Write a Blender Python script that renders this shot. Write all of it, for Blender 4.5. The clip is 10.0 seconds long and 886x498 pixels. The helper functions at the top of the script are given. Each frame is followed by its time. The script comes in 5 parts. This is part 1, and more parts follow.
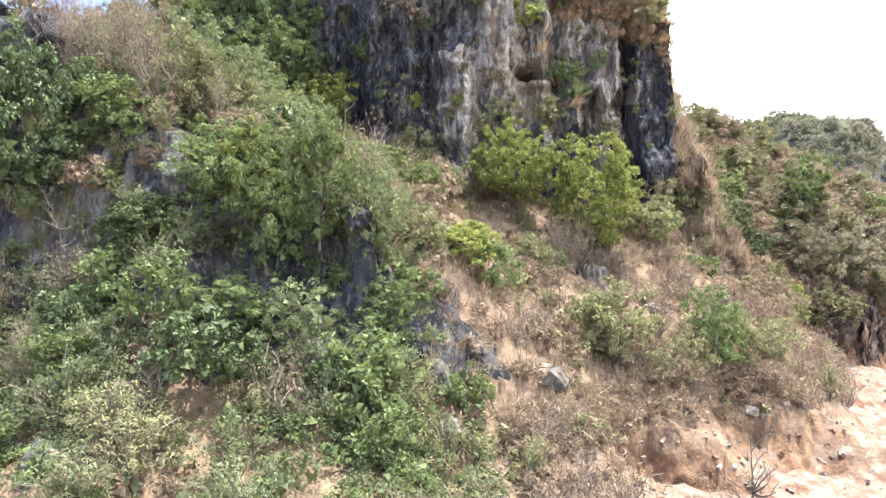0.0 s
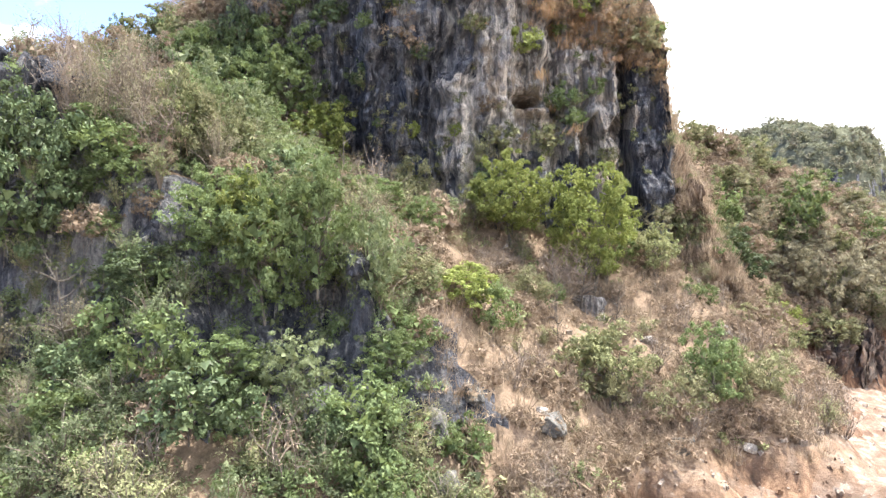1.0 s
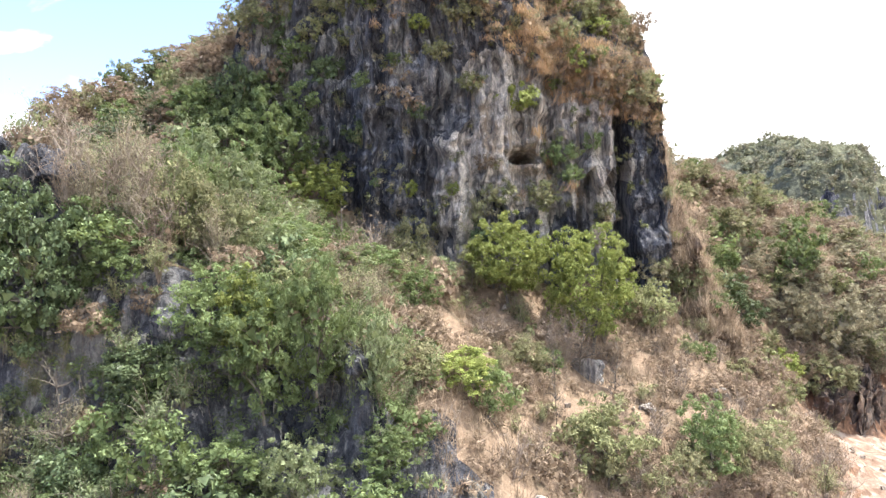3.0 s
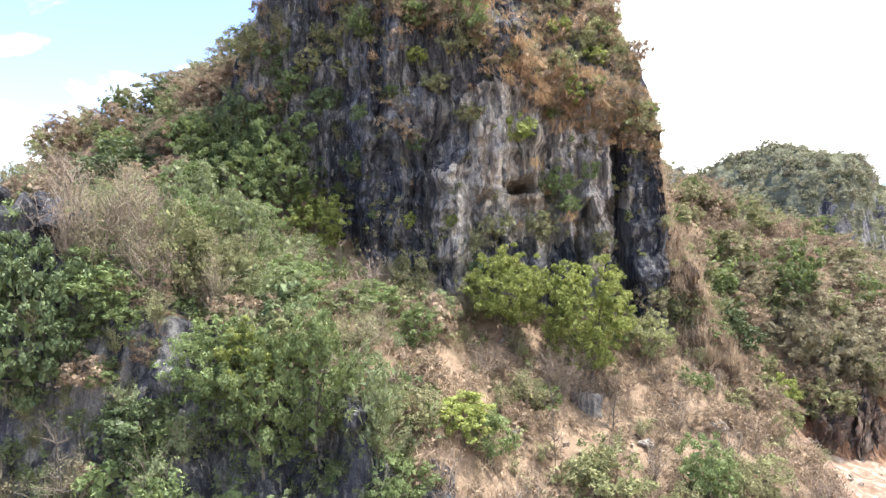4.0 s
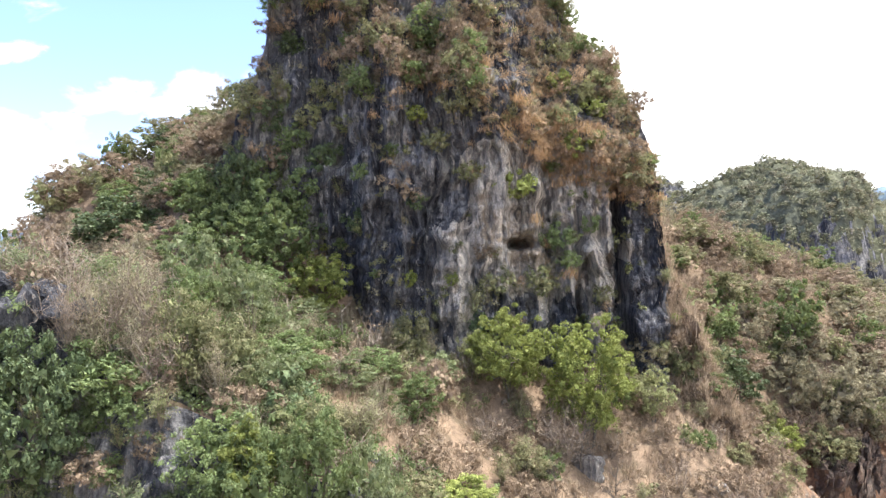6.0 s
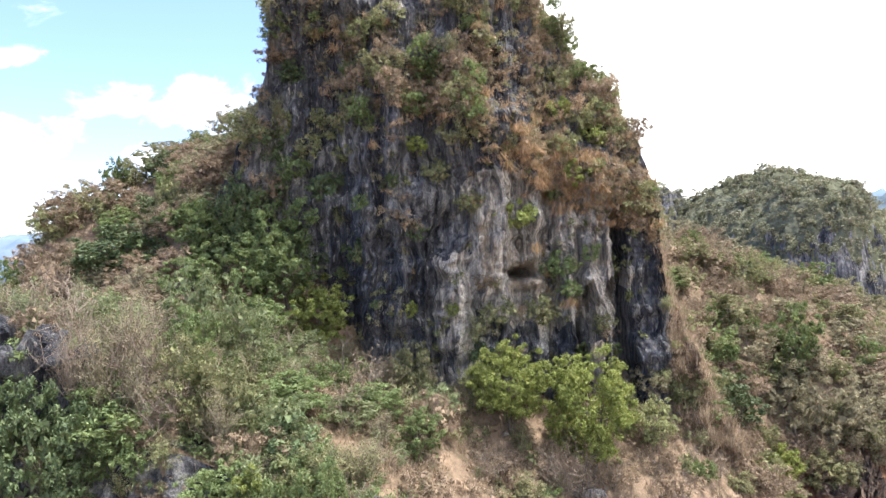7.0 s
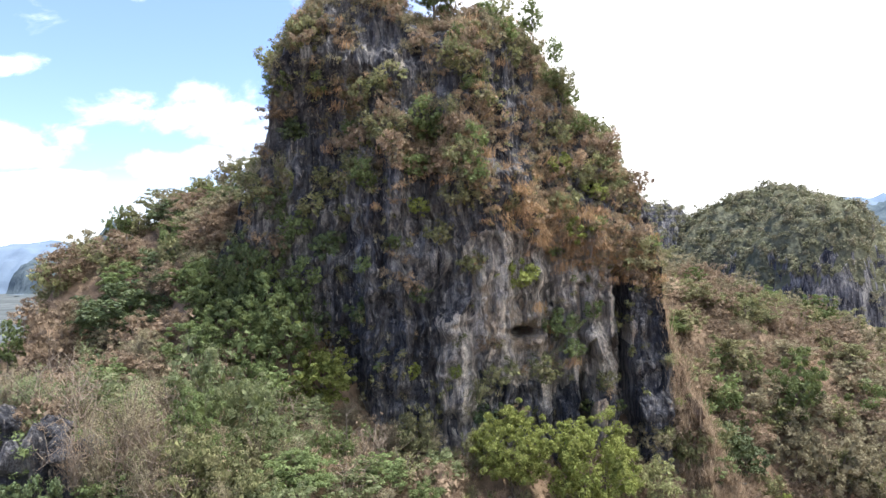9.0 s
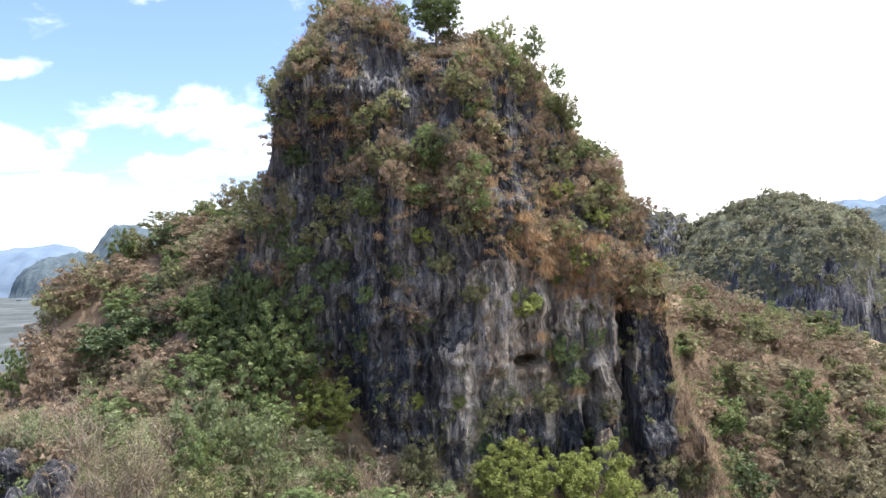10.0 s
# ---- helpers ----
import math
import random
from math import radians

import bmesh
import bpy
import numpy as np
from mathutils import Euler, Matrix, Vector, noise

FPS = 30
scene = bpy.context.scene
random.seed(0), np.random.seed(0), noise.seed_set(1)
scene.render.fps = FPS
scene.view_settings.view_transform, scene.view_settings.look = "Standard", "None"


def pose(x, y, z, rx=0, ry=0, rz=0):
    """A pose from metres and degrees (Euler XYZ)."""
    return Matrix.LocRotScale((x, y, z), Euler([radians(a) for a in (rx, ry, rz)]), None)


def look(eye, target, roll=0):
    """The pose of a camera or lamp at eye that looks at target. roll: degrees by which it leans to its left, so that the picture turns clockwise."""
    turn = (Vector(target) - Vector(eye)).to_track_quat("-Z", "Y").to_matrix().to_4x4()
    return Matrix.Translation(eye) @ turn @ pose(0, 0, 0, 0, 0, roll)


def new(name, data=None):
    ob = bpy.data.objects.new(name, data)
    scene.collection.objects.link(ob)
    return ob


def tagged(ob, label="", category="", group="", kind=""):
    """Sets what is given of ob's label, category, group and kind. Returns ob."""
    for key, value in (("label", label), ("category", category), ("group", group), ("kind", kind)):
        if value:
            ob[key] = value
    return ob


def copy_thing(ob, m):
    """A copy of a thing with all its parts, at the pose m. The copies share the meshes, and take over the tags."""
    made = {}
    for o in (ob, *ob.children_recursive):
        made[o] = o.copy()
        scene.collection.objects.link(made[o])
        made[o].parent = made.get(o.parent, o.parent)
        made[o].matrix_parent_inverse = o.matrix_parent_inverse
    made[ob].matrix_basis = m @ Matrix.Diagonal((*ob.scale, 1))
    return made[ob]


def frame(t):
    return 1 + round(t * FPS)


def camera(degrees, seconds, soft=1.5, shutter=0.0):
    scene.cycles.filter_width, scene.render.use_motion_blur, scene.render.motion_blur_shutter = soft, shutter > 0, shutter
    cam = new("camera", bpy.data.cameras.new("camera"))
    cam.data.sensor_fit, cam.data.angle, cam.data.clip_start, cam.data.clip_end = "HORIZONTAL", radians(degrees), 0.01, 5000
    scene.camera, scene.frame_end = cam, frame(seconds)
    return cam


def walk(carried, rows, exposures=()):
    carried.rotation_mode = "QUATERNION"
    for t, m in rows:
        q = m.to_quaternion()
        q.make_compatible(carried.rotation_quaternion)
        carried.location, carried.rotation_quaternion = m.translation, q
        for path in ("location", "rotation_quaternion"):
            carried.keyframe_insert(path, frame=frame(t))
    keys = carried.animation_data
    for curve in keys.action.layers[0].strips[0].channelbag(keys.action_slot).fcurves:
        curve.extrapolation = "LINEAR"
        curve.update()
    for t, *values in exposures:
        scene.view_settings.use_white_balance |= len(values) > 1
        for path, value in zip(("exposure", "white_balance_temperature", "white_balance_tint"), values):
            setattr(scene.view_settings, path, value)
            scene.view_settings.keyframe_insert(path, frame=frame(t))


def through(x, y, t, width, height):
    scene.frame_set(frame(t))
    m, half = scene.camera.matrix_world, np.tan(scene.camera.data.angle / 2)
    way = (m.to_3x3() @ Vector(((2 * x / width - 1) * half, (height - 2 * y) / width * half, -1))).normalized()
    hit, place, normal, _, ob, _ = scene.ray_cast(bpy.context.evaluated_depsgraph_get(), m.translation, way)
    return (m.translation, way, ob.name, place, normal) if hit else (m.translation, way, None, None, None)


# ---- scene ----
cam = camera(69.7, 10.0, soft=1.4)
METRES, EYE, TILT, LEAN, TURN = 32.0, 20.0, 0.0, 0.0, 0.0
ROWS = [
    (0.0, 0.0, 0.0, 0.0, 0.0, -0.0, -0.0),
    (0.5, 0.0013, -0.0018, 0.0467, -0.03, 0.04, 0.07),
    (1.0, 0.0036, -0.0024, 0.0978, -0.06, 0.1, 0.16),
    (1.5, 0.0033, -0.0016, 0.1427, -0.09, 0.15, 0.23),
    (2.0, 0.0013, -0.0016, 0.1922, -0.16, 0.25, 0.32),
    (2.5, 0.0018, -0.0046, 0.2408, -0.21, 0.35, 0.41),
    (4.0, 0.0077, -0.0154, 0.4001, -0.32, 0.59, 0.71),
    (4.5, 0.0072, -0.0172, 0.4478, -0.32, 0.68, 0.8),
    (5.0, 0.0056, -0.0196, 0.4978, -0.35, 0.79, 0.91),
    (5.5, 0.0052, -0.0215, 0.5454, -0.37, 0.87, 0.99),
    (7.0, 0.0036, -0.0286, 0.6954, -0.41, 1.21, 1.28),
    (7.5, 0.0039, -0.0311, 0.7443, -0.41, 1.32, 1.37),
    (8.0, 0.0063, -0.0344, 0.7976, -0.38, 1.45, 1.46),
    (8.5, 0.0067, -0.0363, 0.8473, -0.33, 1.55, 1.52),
    (9.0, 0.0048, -0.0372, 0.8987, -0.26, 1.68, 1.59),
    (9.5, 0.0039, -0.0379, 0.9475, -0.19, 1.76, 1.64),
    (10.0, 0.0031, -0.0388, 0.9986, -0.11, 1.89, 1.69),
]
walk(cam, [(t, pose(0, 0, EYE, TILT, LEAN, TURN) @ pose(METRES * x, METRES * y, METRES * z, 90 + pitch, roll, yaw)) for t, x, y, z, yaw, pitch, roll in ROWS],
     exposures=[(0.0, 1.92), (2.5, 1.86), (5.0, 1.69), (7.5, 1.41), (10.0, 1.13)])

# ---- sky and sun ----
SUN_EL, SUN_AZ = 75.0, 72.0

world = bpy.data.worlds.new("world")
scene.world = world
world.use_nodes = True
wt = world.node_tree
wt.nodes.clear()


def wnode(kind, **values):
    n = wt.nodes.new(kind)
    for key, value in values.items():
        n.inputs[key].default_value = value
    return n


sky = wt.nodes.new("ShaderNodeTexSky")
sky.sky_type = "NISHITA"
sky.sun_disc = False
sky.sun_elevation, sky.sun_rotation = radians(SUN_EL), radians(SUN_AZ)
sky.air_density, sky.dust_density, sky.ozone_density = 1.0, 0.7, 1.2
wcoord = wt.nodes.new("ShaderNodeTexCoord")
wsep = wt.nodes.new("ShaderNodeSeparateXYZ")
wt.links.new(wcoord.outputs["Generated"], wsep.inputs[0])


def wmath(op, a, b=None, c=None):
    n = wt.nodes.new("ShaderNodeMath")
    n.operation = op
    for slot, v in enumerate((a, b, c)):
        if v is None:
            continue
        if isinstance(v, (int, float)):
            n.inputs[slot].default_value = v
        else:
            wt.links.new(v, n.inputs[slot])
    return n.outputs[0]


# fair-weather cumulus over the plain on one side, a thin bright veil towards the sun on the other
ahead = wmath("MAXIMUM", wmath("ABSOLUTE", wsep.outputs[1]), 0.05)
across, above = wmath("DIVIDE", wsep.outputs[0], ahead), wmath("DIVIDE", wsep.outputs[2], ahead)
cvec = wt.nodes.new("ShaderNodeCombineXYZ")
wt.links.new(across, cvec.inputs[0])
wt.links.new(wmath("MULTIPLY", above, 1.7), cvec.inputs[1])
wt.links.new(wsep.outputs[1], cvec.inputs[2])
billow = wnode("ShaderNodeTexNoise", Scale=7.5, Detail=8.0, Roughness=0.58, Distortion=0.3)
wt.links.new(cvec.outputs[0], billow.inputs["Vector"])
loose = wnode("ShaderNodeTexNoise", Scale=2.6, Detail=6.0, Roughness=0.5, Distortion=0.2)
wt.links.new(cvec.outputs[0], loose.inputs["Vector"])
cover = wmath("MULTIPLY_ADD", loose.outputs[0], 2.2, -1.65)
for cu, cv, half, tall in ((-0.40, 0.262, 0.17, 0.042), (-0.66, 0.212, 0.13, 0.034), (-0.40, 0.175, 0.15, 0.026), (-0.68, 0.342, 0.08, 0.02), (-0.95, 0.25, 0.16, 0.05), (-0.20, 0.215, 0.14, 0.04), (-0.60, 0.155, 0.12, 0.016)):
    du = wmath("DIVIDE", wmath("SUBTRACT", across, cu), half)
    dv = wmath("DIVIDE", wmath("SUBTRACT", above, cv), tall)
    cover = wmath("MAXIMUM", cover, wmath("SUBTRACT", 0.55, wmath("MULTIPLY", 0.6, wmath("ADD", wmath("MULTIPLY", du, du), wmath("MULTIPLY", dv, dv)))))
cover = wmath("ADD", cover, wmath("MULTIPLY_ADD", billow.outputs[0], 3.4, -1.8))
sunward = wmath("MULTIPLY_ADD", wsep.outputs[0], 4.5, 0.35)
haze = wmath("MULTIPLY_ADD", above, -7.0, 0.95)
cover = wmath("MAXIMUM", cover, wmath("ADD", sunward, wmath("MULTIPLY", cover, 0.25)))
crisp = wt.nodes.new("ShaderNodeMapRange")
crisp.interpolation_type = "SMOOTHSTEP"
crisp.inputs["From Min"].default_value, crisp.inputs["From Max"].default_value = -0.3, 0.85
wt.links.new(wmath("MAXIMUM", cover, wmath("MINIMUM", haze, 0.22)), crisp.inputs["Value"])
blue = wt.nodes.new("ShaderNodeMix")
blue.data_type, blue.blend_type = "RGBA", "MULTIPLY"
blue.inputs["Factor"].default_value = 1.0
wt.links.new(sky.outputs[0], blue.inputs["A"])
blue.inputs["B"].default_value = (0.68, 0.70, 0.86, 1)
skymix = wt.nodes.new("ShaderNodeMix")
skymix.data_type = "RGBA"
wt.links.new(crisp.outputs[0], skymix.inputs["Factor"])
wt.links.new(blue.outputs["Result"], skymix.inputs["A"])
skymix.inputs["B"].default_value = (6.4, 6.5, 6.7, 1)
bg = wnode("ShaderNodeBackground", Strength=0.17)
wt.links.new(skymix.outputs["Result"], bg.inputs["Color"])
wout = wt.nodes.new("ShaderNodeOutputWorld")
wt.links.new(bg.outputs[0], wout.inputs[0])

sun_data = bpy.data.lights.new("sun", "SUN")
sun_data.energy, sun_data.angle, sun_data.color = 4.6, radians(0.55), (1.0, 0.955, 0.88)
sun = new("sun", sun_data)
se, sa = radians(SUN_EL), radians(SUN_AZ)
SUN_WAY = Vector((math.sin(sa) * math.cos(se), math.cos(sa) * math.cos(se), math.sin(se)))
sun.matrix_world = look(SUN_WAY * 400, (0, 0, 0))

# ---- small numeric tools ----
RNG = np.random.default_rng(7)


def cells(i, j, k, seed):
    h = (i.astype(np.int64) * 374761393 + j.astype(np.int64) * 668265263 + k.astype(np.int64) * 1274126177 + seed * 974634541) & 0xFFFFFFFF
    h = ((h ^ (h >> 13)) * 1274126177) & 0xFFFFFFFF
    h = ((h ^ (h >> 16)) * 2246822519) & 0xFFFFFFFF
    return ((h ^ (h >> 15)) & 0xFFFFFF) / float(0xFFFFFF) * 2 - 1


def vnoise(x, y, z, seed=0):
    """Smooth lattice noise, -1 to 1."""
    x, y, z = np.broadcast_arrays(np.asarray(x, float), np.asarray(y, float), np.asarray(z, float))
    i, j, k = np.floor(x), np.floor(y), np.floor(z)
    u, v, w = x - i, y - j, z - k
    u, v, w = (t * t * t * (t * (t * 6 - 15) + 10) for t in (u, v, w))
    out = 0.0
    for a in (0, 1):
        for b in (0, 1):
            for c in (0, 1):
                out = out + cells(i + a, j + b, k + c, seed) * (u if a else 1 - u) * (v if b else 1 - v) * (w if c else 1 - w)
    return out


def fbm(x, y, z, octaves=4, seed=0, rough=0.5):
    total, amp = 0.0, 1.0
    for o in range(octaves):
        total = total + amp * vnoise(x * 2**o, y * 2**o, z * 2**o, seed + 17 * o)
        amp *= rough
    return total


def ease(t):
    t = np.clip(t, 0, 1)
    return t * t * (3 - 2 * t)


def bump(x, a, b, soft):
    return ease((x - a) / soft + 0.5) * ease((b - x) / soft + 0.5)


# ---- materials ----
def material(name):
    m = bpy.data.materials.new(name)
    m.use_nodes = True
    nt = m.node_tree
    nt.nodes.clear()
    out = nt.nodes.new("ShaderNodeOutputMaterial")
    return m, nt, out


def put(nt, kind, **values):
    n = nt.nodes.new(kind)
    for key, value in values.items():
        n.inputs[key].default_value = value
    return n


def ramp(nt, source, stops):
    r = nt.nodes.new("ShaderNodeValToRGB")
    while len(r.color_ramp.elements) < len(stops):
        r.color_ramp.elements.new(0.5)
    for e, (at, col) in zip(r.color_ramp.elements, stops):
        e.position, e.color = at, (*col, 1)
    nt.links.new(source, r.inputs[0])
    return r.outputs[0]


def mixed(nt, fac, a, b, how="MIX"):
    n = nt.nodes.new("ShaderNodeMix")
    n.data_type, n.blend_type = "RGBA", how
    for slot, v in (("Factor", fac), ("A", a), ("B", b)):
        if isinstance(v, tuple):
            n.inputs[slot].default_value = (*v, 1)
        elif isinstance(v, (int, float)):
            n.inputs[slot].default_value = v
        else:
            nt.links.new(v, n.inputs[slot])
    return n.outputs["Result"]


def world_noise(nt, scale, stretch=(1, 1, 1), detail=5.0, rough=0.55, distort=0.0):
    geo = nt.nodes.new("ShaderNodeNewGeometry")
    mapping = put(nt, "ShaderNodeMapping", Scale=stretch)
    nt.links.new(geo.outputs["Position"], mapping.inputs["Vector"])
    n = put(nt, "ShaderNodeTexNoise", Scale=scale, Detail=detail, Roughness=rough, Distortion=distort)
    nt.links.new(mapping.outputs[0], n.inputs["Vector"])
    return n.outputs[0]


def bumped(nt, height, strength, distance):
    b = put(nt, "ShaderNodeBump", Strength=strength, Distance=distance)
    nt.links.new(height, b.inputs["Height"])
    return b.outputs[0]


def leaf_material(name, dark, light, dry=None, through=0.35, rough=0.7):
    """Leaves: the colour wanders from leaf to leaf, from plant to plant and slowly over the slope; metre-wide patches
    paint in clump light and shade.
    """
    m, nt, out = material(name)
    geo = nt.nodes.new("ShaderNodeNewGeometry")
    info = nt.nodes.new("ShaderNodeObjectInfo")
    col = mixed(nt, geo.outputs["Random Per Island"], dark, light)
    hsv = nt.nodes.new("ShaderNodeHueSaturation")
    mr = nt.nodes.new("ShaderNodeMapRange")
    mr.inputs["To Min"].default_value, mr.inputs["To Max"].default_value = 0.84, 1.36
    nt.links.new(info.outputs["Random"], mr.inputs["Value"])
    # value noise in the colour, standing for light tops and dark pockets of clumps
    clump_shade = nt.nodes.new("ShaderNodeMapRange")
    clump_shade.inputs["From Min"].default_value, clump_shade.inputs["From Max"].default_value = 0.32, 0.68
    clump_shade.inputs["To Min"].default_value, clump_shade.inputs["To Max"].default_value = 0.5, 1.5
    nt.links.new(world_noise(nt, 1.5, detail=3.0, rough=0.6), clump_shade.inputs["Value"])
    vary = nt.nodes.new("ShaderNodeMath")
    vary.operation = "MULTIPLY"
    nt.links.new(mr.outputs[0], vary.inputs[0])
    nt.links.new(clump_shade.outputs[0], vary.inputs[1])
    nt.links.new(vary.outputs[0], hsv.inputs["Value"])
    hue = nt.nodes.new("ShaderNodeMapRange")
    hue.inputs["To Min"].default_value, hue.inputs["To Max"].default_value = 0.482, 0.512
    nt.links.new(world_noise(nt, 0.35, detail=2.0), hue.inputs["Value"])
    nt.links.new(hue.outputs[0], hsv.inputs["Hue"])
    nt.links.new(col, hsv.inputs["Color"])
    col = hsv.outputs[0]
    if dry:
        patch = ramp(nt, world_noise(nt, 0.22, detail=4.0), [(0.42, (0, 0, 0)), (0.66, (1, 1, 1))])
        col = mixed(nt, mixed(nt, 0.7, (0, 0, 0), patch), col, mixed(nt, 1.0, dry, ramp(nt, geo.outputs["Random Per Island"], [(0.0, (0.6, 0.6, 0.6)), (1.0, (1.35, 1.35, 1.35))]), "MULTIPLY"))
    p = put(nt, "ShaderNodeBsdfPrincipled", Roughness=rough)
    p.inputs["Specular IOR Level"].default_value = 0.18
    tr = put(nt, "ShaderNodeBsdfTranslucent")
    nt.links.new(col, p.inputs["Base Color"])
    nt.links.new(mixed(nt, 0.35, col, (0.26, 0.30, 0.07), "MIX") if not dry else col, tr.inputs["Color"])
    mix = put(nt, "ShaderNodeMixShader", Fac=through)
    nt.links.new(p.outputs[0], mix.inputs[1])
    nt.links.new(tr.outputs[0], mix.inputs[2])
    nt.links.new(mix.outputs[0], out.inputs[0])
    return m


def limestone(name, warm=0.0):
    """Weathered karst limestone: blue-black algae over grey rock, thin pale drip lines, pitted hollows in a darker
    colour, tan where it broke.
    """
    m, nt, out = material(name)
    zone = world_noise(nt, 0.22, (1, 1, 0.3), 6.0, 0.62, 0.5)
    drip = world_noise(nt, 1.0, (1, 1, 0.07), 7.0, 0.66, 0.25)
    thin = world_noise(nt, 2.6, (1, 1, 0.05), 5.0, 0.6, 0.15)
    pits = world_noise(nt, 1.5, (1, 1, 0.6), 8.0, 0.68, 0.6)
    blotch = world_noise(nt, 0.5, (1, 1, 0.6), 7.0, 0.7, 0.8)
    grain = world_noise(nt, 7.0, (1, 1, 0.8), 8.0, 0.72)
    if warm:
        col = ramp(nt, zone, [(0.34, (0.25, 0.243, 0.24)), (0.5, (0.43, 0.405, 0.375)), (0.66, (0.56, 0.51, 0.455))])
    else:
        col = ramp(nt, zone, [(0.36, (0.05, 0.056, 0.074)), (0.5, (0.115, 0.12, 0.14)), (0.64, (0.25, 0.25, 0.25))])
    col = mixed(nt, 1.0, col, ramp(nt, drip, [(0.38, (0.3, 0.31, 0.35)), (0.5, (0.85, 0.85, 0.87)), (0.6, (1.5, 1.47, 1.42))]), "MULTIPLY")
    where = ramp(nt, pits, [(0.44, (0, 0, 0)), (0.6, (1, 1, 1))])
    line = mixed(nt, 1.0, ramp(nt, thin, [(0.56, (0, 0, 0)), (0.61, (0.8, 0.8, 0.8))]), where, "MULTIPLY")
    col = mixed(nt, line, col, (0.36, 0.35, 0.335))
    tan = ramp(nt, blotch, [(0.58 - 0.6 * warm, (0, 0, 0)), (0.72 - 0.6 * warm, (1, 1, 1))])
    col = mixed(nt, mixed(nt, 0.35 + 2 * warm, (0, 0, 0), tan), col, (0.30, 0.245, 0.195))
    # pits and grain: the colour is darker where their bump is low
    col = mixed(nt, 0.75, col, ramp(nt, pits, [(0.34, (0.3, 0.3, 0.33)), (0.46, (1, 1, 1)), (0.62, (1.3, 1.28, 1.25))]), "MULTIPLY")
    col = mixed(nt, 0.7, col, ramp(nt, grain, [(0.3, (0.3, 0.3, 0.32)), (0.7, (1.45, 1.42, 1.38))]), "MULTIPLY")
    p = put(nt, "ShaderNodeBsdfPrincipled", Roughness=0.9)
    p.inputs["Specular IOR Level"].default_value = 0.2
    nt.links.new(col, p.inputs["Base Color"])
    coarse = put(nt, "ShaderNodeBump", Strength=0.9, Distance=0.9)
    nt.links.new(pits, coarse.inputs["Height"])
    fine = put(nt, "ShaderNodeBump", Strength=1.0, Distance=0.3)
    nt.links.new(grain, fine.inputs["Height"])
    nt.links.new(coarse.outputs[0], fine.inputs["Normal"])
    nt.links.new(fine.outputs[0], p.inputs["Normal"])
    nt.links.new(p.outputs[0], out.inputs[0])
    return m


def earth(name):
    """Hillside soil and litter: grey-brown, straw patches, red earth where it is freshly cut."""
    m, nt, out = material(name)
    geo = nt.nodes.new("ShaderNodeNewGeometry")
    xyz = nt.nodes.new("ShaderNodeSeparateXYZ")
    nt.links.new(geo.outputs["Position"], xyz.inputs[0])
    a = world_noise(nt, 0.5, detail=6.0)
    b = world_noise(nt, 3.5, detail=7.0, rough=0.65)
    col = ramp(nt, a, [(0.32, (0.095, 0.075, 0.052)), (0.5, (0.175, 0.13, 0.095)), (0.68, (0.245, 0.18, 0.13))])
    col = mixed(nt, 0.5, col, ramp(nt, b, [(0.3, (0.4, 0.38, 0.36)), (0.7, (1.3, 1.25, 1.2))]), "MULTIPLY")
    # the quarry cut at the foot of the slope: pinkish sand and orange clay, the clay with painted shade
    cut = nt.nodes.new("ShaderNodeMath")
    cut.operation = "MULTIPLY_ADD"
    cut.inputs[1].default_value = -0.16
    nt.links.new(xyz.outputs[2], cut.inputs[0])
    reach = nt.nodes.new("ShaderNodeMapRange")
    reach.inputs["From Min"].default_value, reach.inputs["From Max"].default_value = 36, 52
    reach.inputs["To Min"].default_value, reach.inputs["To Max"].default_value = 1.35, 2.7
    nt.links.new(xyz.outputs[0], reach.inputs["Value"])
    nt.links.new(reach.outputs[0], cut.inputs[2])
    side = nt.nodes.new("ShaderNodeMath")
    side.operation = "MULTIPLY_ADD"
    side.use_clamp = True
    side.inputs[1].default_value, side.inputs[2].default_value = 0.14, -0.3
    nt.links.new(xyz.outputs[0], side.inputs[0])
    both = nt.nodes.new("ShaderNodeMath")
    both.operation = "MULTIPLY"
    both.use_clamp = True
    nt.links.new(cut.outputs[0], both.inputs[0])
    nt.links.new(side.outputs[0], both.inputs[1])
    sand = ramp(nt, world_noise(nt, 0.8, (1, 1, 2.0), 6.0, 0.6, 0.4), [(0.34, (0.135, 0.086, 0.062)), (0.5, (0.19, 0.137, 0.106)), (0.64, (0.30, 0.25, 0.21))])
    up = nt.nodes.new("ShaderNodeSeparateXYZ")
    nt.links.new(geo.outputs["True Normal"], up.inputs[0])
    # orange clay on steep faces; its darkest tones paint the shade below the bank's lip
    shaded_clay = ramp(nt, world_noise(nt, 0.7, (1, 1, 0.5), 7.0, 0.65, 0.6), [(0.36, (0.05, 0.03, 0.022)), (0.5, (0.13, 0.072, 0.045)), (0.66, (0.30, 0.19, 0.12))])
    sand = mixed(nt, ramp(nt, up.outputs[2], [(0.60, (1, 1, 1)), (0.86, (0, 0, 0))]), sand, shaded_clay)
    col = mixed(nt, both.outputs[0], col, mixed(nt, 0.45, sand, ramp(nt, b, [(0.3, (0.5, 0.5, 0.5)), (0.7, (1.2, 1.2, 1.2))]), "MULTIPLY"))
    # the far plain: dry fields and scrub, with distance haze painted in as a grey-blue tint
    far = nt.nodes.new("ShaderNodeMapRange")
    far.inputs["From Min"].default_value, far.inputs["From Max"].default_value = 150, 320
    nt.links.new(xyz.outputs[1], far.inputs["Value"])
